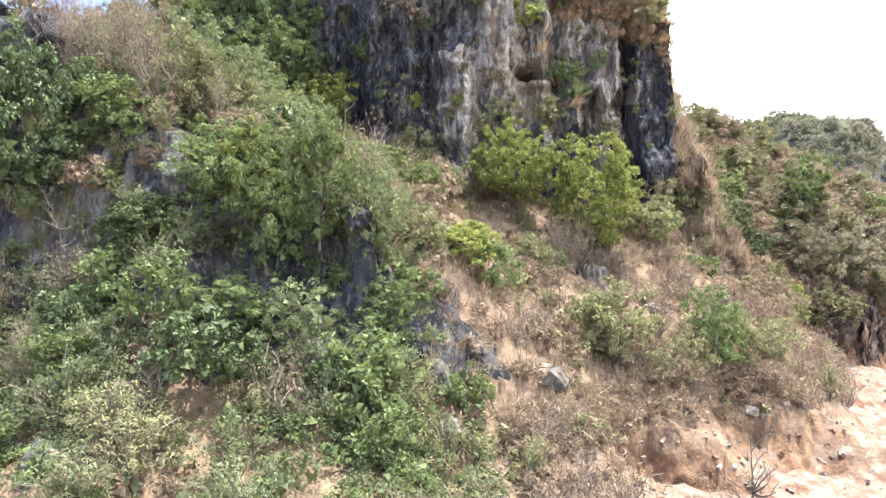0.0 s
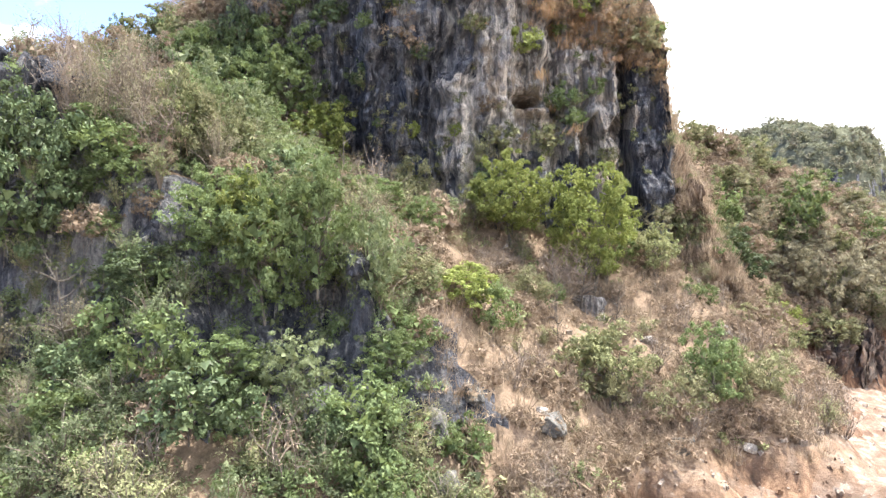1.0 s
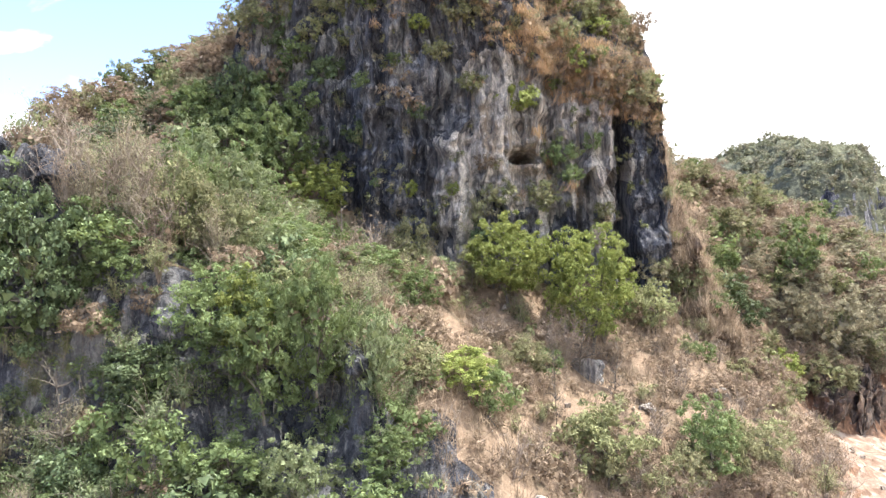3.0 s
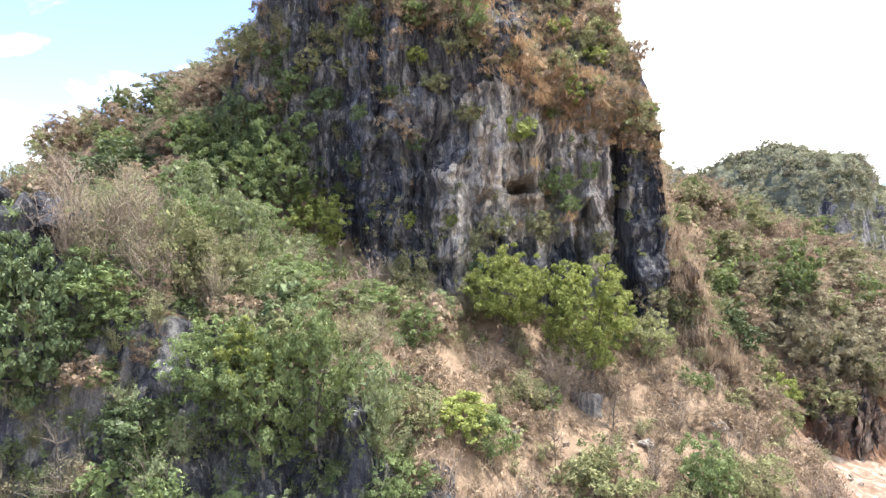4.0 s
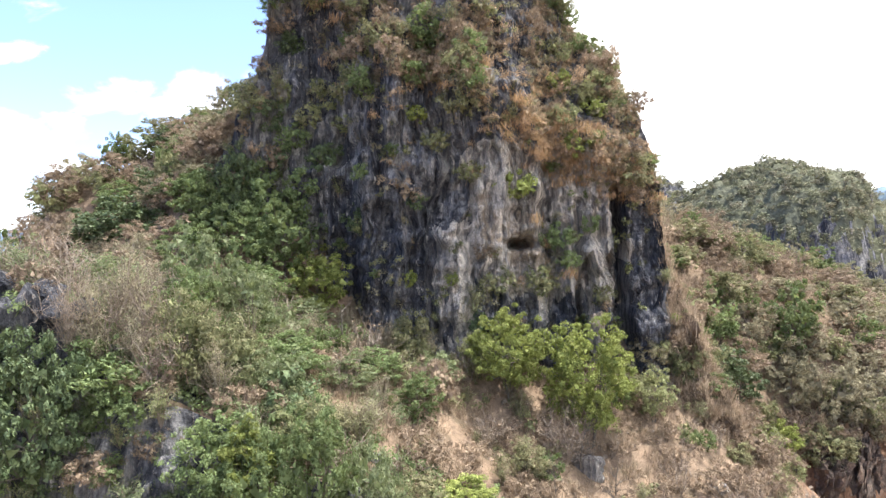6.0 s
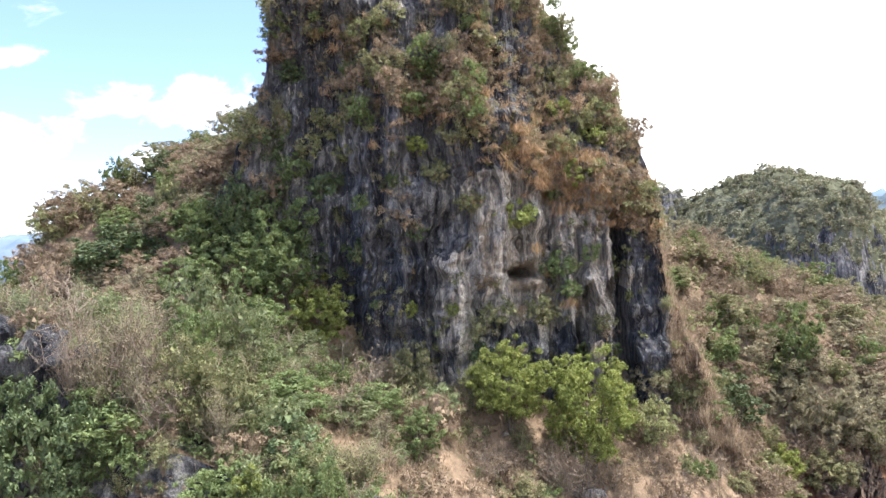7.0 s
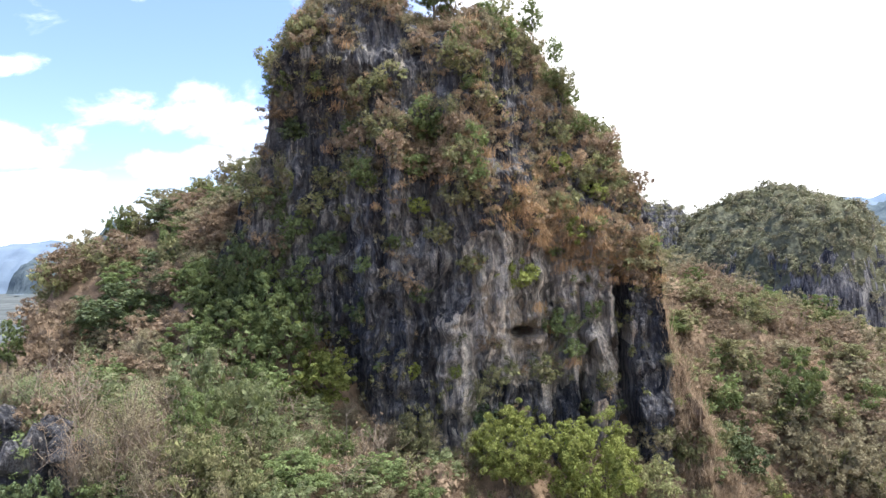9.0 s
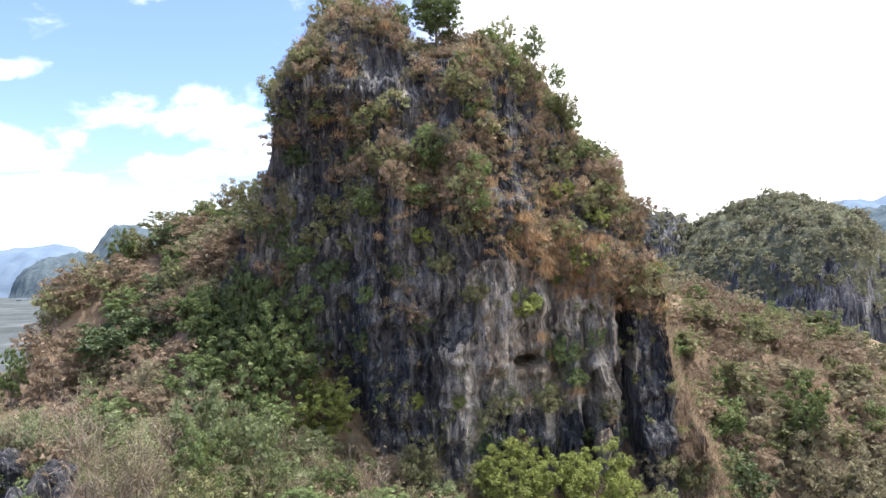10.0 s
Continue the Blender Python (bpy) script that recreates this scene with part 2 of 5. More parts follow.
    hazed_field = ramp(nt, world_noise(nt, 0.012, (1, 1, 1), 7.0, 0.7), [(0.38, (0.045, 0.055, 0.055)), (0.52, (0.075, 0.085, 0.09)), (0.66, (0.13, 0.14, 0.145))])
    col = mixed(nt, far.outputs[0], col, hazed_field)
    p = put(nt, "ShaderNodeBsdfPrincipled", Roughness=0.95)
    p.inputs["Specular IOR Level"].default_value = 0.15
    nt.links.new(col, p.inputs["Base Color"])
    nt.links.new(bumped(nt, b, 0.8, 0.2), p.inputs["Normal"])
    nt.links.new(p.outputs[0], out.inputs[0])
    return m


def bark(name, dark, light):
    m, nt, out = material(name)
    n = world_noise(nt, 6.0, (1, 1, 0.3), 5.0)
    p = put(nt, "ShaderNodeBsdfPrincipled", Roughness=0.9)
    nt.links.new(ramp(nt, n, [(0.3, dark), (0.7, light)]), p.inputs["Base Color"])
    nt.links.new(bumped(nt, n, 0.5, 0.05), p.inputs["Normal"])
    nt.links.new(p.outputs[0], out.inputs[0])
    return m


ROCK = limestone("limestone")
ROCK_WARM = limestone("limestone_tan", 0.10)
ROCK_OCHRE = limestone("limestone_ochre", 0.28)
EARTH = earth("hillside_earth")
BARK = bark("bark", (0.06, 0.05, 0.04), (0.14, 0.12, 0.10))
TWIG = bark("dry_twig", (0.13, 0.10, 0.08), (0.27, 0.225, 0.185))
LEAF = {
    "green": leaf_material("leaf_green", (0.068, 0.098, 0.042), (0.16, 0.205, 0.095)),
    "olive": leaf_material("leaf_olive", (0.108, 0.122, 0.056), (0.23, 0.242, 0.122), dry=(0.22, 0.20, 0.122)),
    "fern": leaf_material("leaf_fern", (0.092, 0.116, 0.062), (0.19, 0.218, 0.125)),
    "dark": leaf_material("leaf_dark", (0.035, 0.055, 0.026), (0.10, 0.13, 0.065), through=0.12, rough=0.5),
    "yellow": leaf_material("leaf_yellow", (0.115, 0.145, 0.038), (0.24, 0.27, 0.09), through=0.35),
    "dry": leaf_material("leaf_dry", (0.178, 0.137, 0.098), (0.265, 0.205, 0.148), dry=(0.225, 0.172, 0.123), through=0.25, rough=0.8),
    "grey": leaf_material("leaf_grey", (0.145, 0.134, 0.085), (0.255, 0.235, 0.155), dry=(0.225, 0.195, 0.135), through=0.3, rough=0.8),
    "rust": leaf_material("leaf_rust", (0.25, 0.178, 0.115), (0.40, 0.30, 0.20), dry=(0.32, 0.25, 0.175), through=0.3, rough=0.8),
    "brow": leaf_material("grass_rust", (0.23, 0.145, 0.085), (0.37, 0.25, 0.155), through=0.3, rough=0.8),
    "straw": leaf_material("grass_straw", (0.22, 0.17, 0.12), (0.36, 0.285, 0.205), dry=(0.28, 0.215, 0.15), through=0.3, rough=0.8),
}


# ---- the lie of the land ----
SECTIONS = []


def section(x, ys, zs):
    SECTIONS.append((x, ys, zs))


section(-90, (0, 25, 40, 60, 80, 95, 115, 150), (3, 4, 8, 18, 28, 30, 20, 0))
section(-62, (0, 25, 40, 46, 52, 70, 80, 86, 100, 120, 150), (3, 5, 11, 22, 28, 29, 30, 33, 33, 15, 0))
section(-54, (0, 25, 39, 45, 50, 65, 78, 86, 93, 102, 120, 150), (3, 5, 11.5, 21, 33, 34, 36, 42.5, 51, 50.5, 31, 2))
section(-45, (0, 25, 38, 43, 48, 60, 76, 84.5, 90, 105, 122, 150), (3, 6, 12, 18, 36, 35, 36, 38.3, 49.5, 60, 43, 4))
section(-28, (0, 25, 38, 43, 47.5, 56, 66, 76, 84, 98, 120, 150), (3, 6.5, 11.5, 16, 35.5, 35.5, 36, 41.5, 56, 61, 46, 5))
section(-18, (0, 25, 34, 39, 42.5, 46, 56, 64, 72, 80, 120, 150), (3, 6, 10, 15.5, 21, 28.5, 31, 32.5, 34.5, 44, 40, 4))
section(-8, (0, 25, 35, 39, 41, 43.5, 56, 66, 71, 80, 120, 150), (2, 5, 9, 13, 17, 24, 26.5, 28.5, 31, 34, 36, 4))
section(-1, (0, 25, 37, 41, 44, 47, 58, 66, 71, 80, 120, 150), (2, 4, 8, 12.5, 17, 19, 22, 25, 27, 30, 36, 6))
section(6, (0, 25, 39, 43, 47, 55, 64, 71, 80, 120, 150), (2, 5, 7, 11, 13.3, 16, 20, 25, 28, 36, 8))
section(16, (0, 25, 46, 48.2, 52, 60, 67, 73, 85, 120, 150), (1.5, 5, 3, 8, 10.5, 14.5, 17.5, 23.5, 28, 36, 22))
section(28, (0, 25, 51, 54.5, 64, 74, 80, 90, 110, 130, 160), (0.5, 1, 2.5, 7.5, 13.5, 20.5, 26, 35, 46, 48, 30))
section(40, (0, 25, 58, 63, 80, 88, 98, 110, 118, 128, 160), (0, 0.5, 2, 5, 14, 18.5, 30.5, 40.5, 45, 48, 41))
section(52, (0, 25, 60, 87, 91, 95, 101, 112, 125, 150, 190), (0, 0, 1, 4.5, 13, 19, 30, 38, 43.5, 45, 31))
section(68, (0, 25, 84, 91, 95, 99, 107, 120, 135, 160, 220), (0, 0, 1, 4, 12, 19, 28, 33, 38, 41, 15))
section(95, (0, 40, 95, 110, 130, 160, 220), (0, 0, 3, 14, 26, 37, 12))
section(140, (0, 60, 120, 150, 180, 240), (0, 0, 4, 16, 22, 8))


def land(x, y):
    """Height of the ground at x, y, without its fine relief."""
    x, y = np.asarray(x, float), np.asarray(y, float)
    xs = np.array([s[0] for s in SECTIONS], float)
    rows = np.stack([np.interp(y, s[1], s[2]) for s in SECTIONS])
    xc = np.clip(x, xs[0], xs[-1])
    n = np.clip(np.searchsorted(xs, xc) - 1, 0, len(xs) - 2)
    t = ease((xc - xs[n]) / (xs[n + 1] - xs[n])) * 0.5 + 0.5 * (xc - xs[n]) / (xs[n + 1] - xs[n])
    pick = lambda k: np.take_along_axis(rows, k[None], 0)[0]
    z = pick(n) * (1 - t) + pick(n + 1) * t
    away = ease((np.abs(x - 20) - 110) / 160) + ease((y - 150) / 120) + ease((-y) / 60)
    return z * (1 - np.clip(away, 0, 1))


def ground(x, y):
    z = land(x, y)
    near = np.clip(z / 6, 0.15, 1)
    gully = 0.3 * ease((x - 6) / 4) * ease((60 - y) / 6) * ease((y - 40) / 4) * fbm(x * 0.7, y * 0.7, 0.0, 3, 19) + ease((x - 20) / 20) * ease((85 - y) / 10) * ease((y - 30) / 15) * (0.8 * fbm(x * 0.16, y * 0.05, 0.0, 3, 13) + 0.35 * fbm(x * 0.6, y * 0.25, 0.0, 3, 15))
    return z + gully + near * (0.9 * fbm(x * 0.12, y * 0.12, 0.0, 3, 3) + 0.35 * fbm(x * 0.5, y * 0.5, 0.0, 3, 5))


def grid_mesh(name, verts, nu, nv):
    """A mesh of nu by nv vertices, row after row."""
    i = np.arange(nu * nv).reshape(nv, nu)
    faces = np.stack([i[:-1, :-1], i[:-1, 1:], i[1:, 1:], i[1:, :-1]], -1).reshape(-1, 4)
    return mesh_of(name, verts, faces)


def mesh_of(name, verts, faces, smooth=True):
    me = bpy.data.meshes.new(name)
    verts, faces = np.asarray(verts, np.float32), np.asarray(faces, np.int32)
    n = faces.shape[1]
    me.vertices.add(len(verts))
    me.vertices.foreach_set("co", verts.ravel())
    me.loops.add(faces.size)
    me.loops.foreach_set("vertex_index", faces.ravel())
    me.polygons.add(len(faces))
    me.polygons.foreach_set("loop_start", np.arange(0, faces.size, n, dtype=np.int32))
    me.polygons.foreach_set("loop_total", np.full(len(faces), n, np.int32))
    me.polygons.foreach_set("use_smooth", np.full(len(faces), smooth))
    me.update(calc_edges=True)
    return me


def spaced(low, high, step, far_low, far_high):
    """Even steps between low and high, ever longer ones out to the far limits."""
    mid = np.arange(low, high, step)
    up, down, s = [], [], step
    v = mid[-1]
    while v < far_high:
        s *= 1.16
        v = min(v + s, far_high)
        up.append(v)
    v, s = low, step
    while v > far_low:
        s *= 1.16
        v = max(v - s, far_low)
        down.append(v)
    return np.array(down[::-1] + list(mid) + up)


gx = spaced(-66, 80, 0.85, -4500, 4500)
gy = np.unique(np.concatenate([spaced(22, 125, 0.85, -1500, 4800), np.arange(36, 50, 0.3)]))
GX, GY = np.meshgrid(gx, gy)
GZ = ground(GX, GY)
steep = np.hypot(*np.gradient(land(GX, GY), gy, gx))
crag = ease((steep - 1.0) / 1.5)
GYD = GY - crag * (1.3 * fbm(GX * 0.4, GZ * 0.25, GY * 0.1, 4, 31) + 0.4)
# the dark hollow under the bluff
GYD = GYD + 3.2 * bump(GX, -15, -6, 3) * bump(GZ, 14.5, 21.5, 3)
# the cut bank is broken into ribs and hollows
GYD = GYD + 0.9 * fbm(GX * 0.45, GZ * 0.5, 3.0, 3, 37) * bump(GX, 6, 31, 3) * bump(GY, 43, 56, 2) * bump(GZ, 3.0, 8.0, 2.0)
gme = grid_mesh("ground", np.stack([GX, GYD, GZ], -1).reshape(-1, 3), len(gx), len(gy))
tagged(new("ground", gme), "dry brown hillside of earth, litter and rubble", "ground", kind="structure")
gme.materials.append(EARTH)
gme.materials.append(ROCK)
fc = (crag[:-1, :-1] + crag[1:, 1:]).ravel() / 2 + 0.25 * vnoise(GX[:-1, :-1] * 0.4, GY[:-1, :-1] * 0.4, GZ[:-1, :-1] * 0.3, 8).ravel()
hollow = (bump(GX, -15, -6, 3) * bump(GZ, 13.5, 22.5, 3))[:-1, :-1].ravel() > 0.1
low_bluff = (GY[:-1, :-1].ravel() < 50) & (GY[:-1, :-1].ravel() > 37) & (GZ[:-1, :-1].ravel() > 11.5)
rocky = ((fc > 0.5) | hollow | (low_bluff & (fc > 0.12))) & (GX[:-1, :-1].ravel() < 4) & (GY[:-1, :-1].ravel() < 75)
gme.polygons.foreach_set("material_index", rocky.astype(np.int32))


# ---- the limestone tower ----
TOP_X = (-30, -26, -24, -22.6, -21.6, -20.5, -18, -14, -11, -5, -3.2, -1, 2, 6, 9, 12, 14, 16, 18, 19.5, 21, 24, 27, 28.2, 28.8, 30, 33, 38, 42)
TOP_Z = (50, 58, 62, 66, 72, 77, 82, 87.5, 89.2, 88.8, 84.5, 82, 82.5, 84, 82.8, 82.2, 80, 78, 74, 71.5, 69, 66, 61, 55, 46, 40, 31, 20, 13)


def tower_top(x):
    return np.interp(x, TOP_X, TOP_Z)


def tower_face(x, z):
    """How far ahead the tower's front stands at x and height z."""
    top = tower_top(x)
    y = np.interp(z, (10, 25, 45, 60, 70, 80, 88), (71, 72.3, 73, 73.3, 76.5, 78.5, 81))
    y = y + 5.0 * ease((-7 - x) / 5) * (1 - ease((z - 66) / 9)) - 1.0 * ease((-9 - x) / 5) * ease((z - 70) / 6)
    y = y + 3.3 * ease((x - 7.5) / 3) + 2.4 * ease((x - 22.5) / 2)
    # the pale face under the brow leans back from the cave at its foot
    y = y + 3.2 * bump(x, 12.5, 40, 5) * ease((z - 30) / 22)
    y = y + 3.6 * bump(x, 16.8, 23.0, 1.4) * bump(z, 10, 38.5 - 0.5 * np.abs(x - 20.5) + 1.5 * np.sin(x * 2.1), 1.6)
    y = y - 1.6 * bump(x, 10, 28, 5) * bump(z + 0.25 * (x - 18), 50, 55, 3) + 2.0 * ease((z - 54) / 12) * ease((x - 12) / 12)
    y = y + 5.5 * np.exp(-(((x - 23.2 + 0.04 * (z - 40)) / 0.85) ** 4)) * ease((50 - z) / 4) + 1.8 * np.exp(-(((x - 17.2) / 0.5) ** 2)) * ease((48 - z) / 4)
    # the mouth-like hollow and a smaller hole beside it
    y = y + 5.0 * np.exp(-(((x - 10.0) / 1.7) ** 4) - ((z - 40.8 + 0.06 * (x - 10) ** 2) / 0.6) ** 4)
    y = y - 1.6 * np.exp(-(((x - 10.6) / 1.7) ** 2) - ((z - 42.5) / 0.9) ** 2) - 1.3 * np.exp(-(((x - 10.6) / 1.7) ** 2) - ((z - 39.4) / 0.8) ** 2)
    y = y + 1.6 * np.exp(-(((x - 5.6) / 0.4) ** 2) - ((z - 43.6) / 0.6) ** 2)
    y = y + 7.0 * ease((z - top + 6) / 6) ** 2
    return y


def tower_relief(x, z):
    """Flutes and pillars down the face, ledges across it, broken blocks."""
    wx = x + 0.8 * fbm(x * 0.2, z * 0.12, 1.0, 2, 40)
    flute = 0.9 * fbm(wx * 0.5, z * 0.06, 0.0, 3, 41) + 0.55 * (0.5 - np.abs(vnoise(wx * 0.8, z * 0.07, 2.0, 43)) * 2)
    ledge = fbm(x * 0.16, z * 0.36, 5.0, 3, 47) * 0.9
    block = np.round(2.2 * fbm(x * 0.35, z * 0.2, 4.0, 2, 49)) / 2.2 * 0.5
    fine = fbm(x * 1.5, z * 0.7, 7.0, 3, 51) * 0.38
    slab = np.round(2.0 * fbm(wx * 0.42, z * 0.045, 6.0, 2, 57)) / 2.0 * 0.9
    return flute + ledge + block + fine + slab


tx = np.linspace(-30, 42, 400)
tv = np.linspace(0, 1, 330)
TX, TV = np.meshgrid(tx, tv)
TTOP = tower_top(TX) + 0.7 * fbm(TX * 0.6, 0.0, 3.0, 3, 61)
TZ = 10 + TV * (TTOP - 10)
TY = tower_face(TX, TZ) - tower_relief(TX, TZ) * (1 - 0.5 * TV**6)
front = np.stack([TX + 0.4 * fbm(TX * 0.4, TZ * 0.4, 1.0, 3, 71), TY, TZ], -1)
back = []
for k in range(1, 26):
    a = k / 25
    drop = ease(a) ** 1.5
    bz = 10 + (TTOP[-1] - 10) * (1 - drop) - 2.0 * np.sin(a * 3) + 0.8 * fbm(tx * 0.3, a * 8, 0.0, 3, 77)
    back.append(np.stack([tx, TY[-1] + (124 - TY[-1]) * a, np.minimum(bz, TTOP[-1] - 0.1 * k)], -1))
tower_mesh = grid_mesh("limestone_tower", np.concatenate([front.reshape(-1, 3), np.concatenate(back)]), len(tx), len(tv) + 25)
tower_mesh.polygons.foreach_set("use_smooth", np.zeros(len(tower_mesh.polygons), bool))
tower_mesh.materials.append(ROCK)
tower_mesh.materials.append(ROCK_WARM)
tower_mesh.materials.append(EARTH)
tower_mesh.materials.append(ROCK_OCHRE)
TC = 0.35 * fbm(TX * 0.2, TZ * 0.2, 9.0, 2, 83) + 0.4 * fbm(TX * 0.9, TZ * 0.09, 9.0, 3, 85)
pale_zone = np.maximum(bump(TX, 4.0, 23.0, 2.5) * bump(TZ, 35, 53, 3), bump(TX, -0.3, 4.2, 1.2) * bump(TZ, 25, 43, 3)) + 0.25 * bump(TX, 4, 24, 3) * bump(TZ, 30, 53, 3)
warm = ((pale_zone + TC) > 0.55)[:-1, :-1].ravel()
warm = np.concatenate([warm, np.zeros(25 * (len(tx) - 1), bool)])
flank = np.concatenate([((TX > 29.2 + 0.8 * TC) & (TZ < 50))[:-1, :-1].ravel(), np.zeros(25 * (len(tx) - 1), bool)])
ochre_zone = np.maximum(bump(TX, 8.2, 13.6, 1.5) * bump(TZ, 37.6, 44.2, 1.5), bump(TX, 4.6, 6.8, 1.0) * bump(TZ, 41.0, 46.5, 1.5)) + 0.5 * TC
ochre = np.concatenate([(ochre_zone > 0.55)[:-1, :-1].ravel(), np.zeros(25 * (len(tx) - 1), bool)])
tower_mesh.polygons.foreach_set("material_index", np.where(flank, 2, np.where(ochre, 3, warm.astype(np.int32))).astype(np.int32))
tower = tagged(new("limestone_tower", tower_mesh), "sheer karst tower of dark streaked grey limestone", "cliff", kind="structure")


def on_tower(x, z):
    return tower_face(x, z) - tower_relief(x, z)


# ---- plants ----
class Soup:
    """Vertices and quads of one mesh, gathered piece by piece."""

    def __init__(self):
        self.v, self.f, self.n = [], [], 0

    def add(self, v, f):
        self.v.append(np.asarray(v, float))
        self.f.append(np.asarray(f, int) + self.n)
        self.n += len(v)

    def arrays(self):
        return np.concatenate(self.v), np.concatenate(self.f)

    def mesh(self, name, mat, smooth=False):
        me = mesh_of(name, *self.arrays(), smooth)
        me.materials.append(mat)
        return me


def tube(soup, pts, r0, r1, sides=4):
    pts = np.asarray(pts, float)
    n = len(pts)
    way = np.gradient(pts, axis=0)
    way /= np.linalg.norm(way, axis=1, keepdims=True) + 1e-9
    ref = np.where(np.abs(way[:, 2:3]) > 0.9, np.array([[1.0, 0, 0]]), np.array([[0, 0, 1.0]]))
    a = np.cross(way, ref)
    a /= np.linalg.norm(a, axis=1, keepdims=True) + 1e-9
    b = np.cross(way, a)
    r = np.linspace(r0, r1, n)[:, None]
    ang = np.arange(sides) / sides * 2 * np.pi
    ring = np.stack([pts + r * (np.cos(t) * a + np.sin(t) * b) for t in ang], 1)
    i = np.arange(n * sides).reshape(n, sides)
    j = np.roll(i, -1, 1)
    f = np.stack([i[:-1], j[:-1], j[1:], i[1:]], -1).reshape(-1, 4)
    soup.add(ring.reshape(-1, 3), f)


def ribbon(soup, rng, pts, w0, w1):
    """A thin twig or blade: a narrow strip, turned at random."""
    pts = np.asarray(pts, float)
    way = pts[-1] - pts[0]
    side = np.cross(way, rng.normal(0, 1, 3))
    side /= np.linalg.norm(side) + 1e-9
    w = np.linspace(w0, w1, len(pts))[:, None]
    n = len(pts)
    v = np.concatenate([pts - side * w, pts + side * w])
    i = np.arange(n - 1)
    soup.add(v, np.stack([i, i + 1, i + 1 + n, i + n], -1))


def limb(rng, a, b, sag=0.15, n=5):
    t = np.linspace(0, 1, n)[:, None]
    mid = (a + b) / 2 + rng.normal(0, 1, 3) * sag * np.linalg.norm(b - a) * 0.5
    return (1 - t) ** 2 * a + 2 * t * (1 - t) * mid + t * t * b


def sprigs(soup, rng, at, face, size, slim, droop=0.0, loose=0.5):
    """Pointed sprigs that lie along the outside of a clump: face is the way each one looks."""
    n = len(at)
    face = face + rng.normal(0, loose, (n, 3))
    face /= np.linalg.norm(face, axis=1, keepdims=True) + 1e-9
    long = np.cross(face, rng.normal(0, 1, (n, 3)))
    long[:, 2] -= droop
    long /= np.linalg.norm(long, axis=1, keepdims=True) + 1e-9
    side = np.cross(long, face)
    side /= np.linalg.norm(side, axis=1, keepdims=True) + 1e-9
    s = size * rng.uniform(0.6, 1.4, (n, 1))
    a = at - long * s * 0.4
    v = np.stack([a - side * s * slim * 0.5, a + side * s * slim * 0.5, at + long * s * 0.6], 1)
    soup.add(v.reshape(-1, 3), np.arange(3 * n).reshape(n, 3))


def puffs(soup, rng, centres, radius, flat, per, size, slim, droop=0.1, core=5, loose=0.5):
    """Dense rounded clumps of sprigs, thickest on top, with a few broad leaves closing their insides."""
    n = len(centres)
    r = np.repeat(radius * rng.uniform(0.65, 1.3, (n, 1)), per, 0)
    d = rng.normal(0, 1, (n * per, 3))
    d[:, 2] += 0.45
    d /= np.linalg.norm(d, axis=1, keepdims=True)
    shell = rng.uniform(0.35, 1.08, (n * per, 1)) ** 0.5
    at = np.repeat(centres, per, 0) + d * r * shell * (1, 1, flat)
    sprigs(soup, rng, at, d * (1, 1, 1.0 / flat) + (0, 0, 0.35), size, slim, droop, loose)
    if core:
        at = np.repeat(centres, core, 0) + rng.normal(0, 0.3, (n * core, 3)) * radius * (1, 1, flat) - (0, 0, 0.15 * radius)
        sprigs(soup, rng, at, rng.normal(0, 1, (n * core, 3)), radius * 0.85, 0.8, droop)


def clump_centres(rng, n, wide, low, high, hollow=0.45):
    """Points through an uneven crown, crowded towards its outside."""
    d = rng.normal(0, 1, (n, 3))
    d /= np.linalg.norm(d, axis=1, keepdims=True)
    r = rng.uniform(hollow, 1.0, (n, 1)) ** 0.6
    lump = 1 + 0.32 * vnoise(d[:, 0] * 1.6 + rng.uniform(0, 50), d[:, 1] * 1.6, d[:, 2] * 1.6, 5)[:, None]
    p = d * r * lump
    mid, half = (low + high) / 2, (high - low) / 2
    return p * (wide, wide, half) + (0, 0, mid)


def make_tree(seed, height, wide, low, clumps, per, size, slim, trunk, spread=0.16, droop=0.1, stems=1):
    rng = np.random.default_rng(seed)
    wood, crown, boughs = Soup(), Soup(), Soup()
    c = clump_centres(rng, clumps, wide, low, height)
    for s in range(stems):
        foot = np.array([rng.normal(0, 0.12 * (stems > 1)), rng.normal(0, 0.12 * (stems > 1)), -0.5])
        head = np.array([rng.normal(0, wide * 0.15), rng.normal(0, wide * 0.15), low + (height - low) * 0.55])
        tube(wood, limb(rng, foot, head, 0.12, 7), trunk / math.sqrt(stems), trunk * 0.25, 6)
        for k in range(s, min(clumps, 30 if height > 4 else 12), stems):
            t = rng.uniform(0.25, 0.85)
            start = foot + (head - foot) * t
            tube(boughs, limb(rng, start, c[k], 0.25, 3), trunk * 0.25, trunk * 0.04, 3)
    more = clump_centres(rng, int(clumps * 0.8), wide, low, height)
    puffs(crown, rng, np.concatenate([c, more]), wide * spread * 1.4, 0.75, int(per * 0.9), size * 1.05, slim * 1.0, droop if slim > 0.3 else -0.35, 3, 0.85 if slim > 0.3 else 1.2)
    mid = np.array([0, 0, low + 0.42 * (height - low)])
    inner = mid + (np.repeat(c, 3, 0) - mid) * 0.66 + rng.normal(0, 1, (clumps * 3, 3)) * wide * spread * 0.8
    sprigs(crown, rng, inner, rng.normal(0, 1, (clumps * 3, 3)), min(wide * 0.24, 0.6), 0.8, droop)
    return wood, crown, boughs


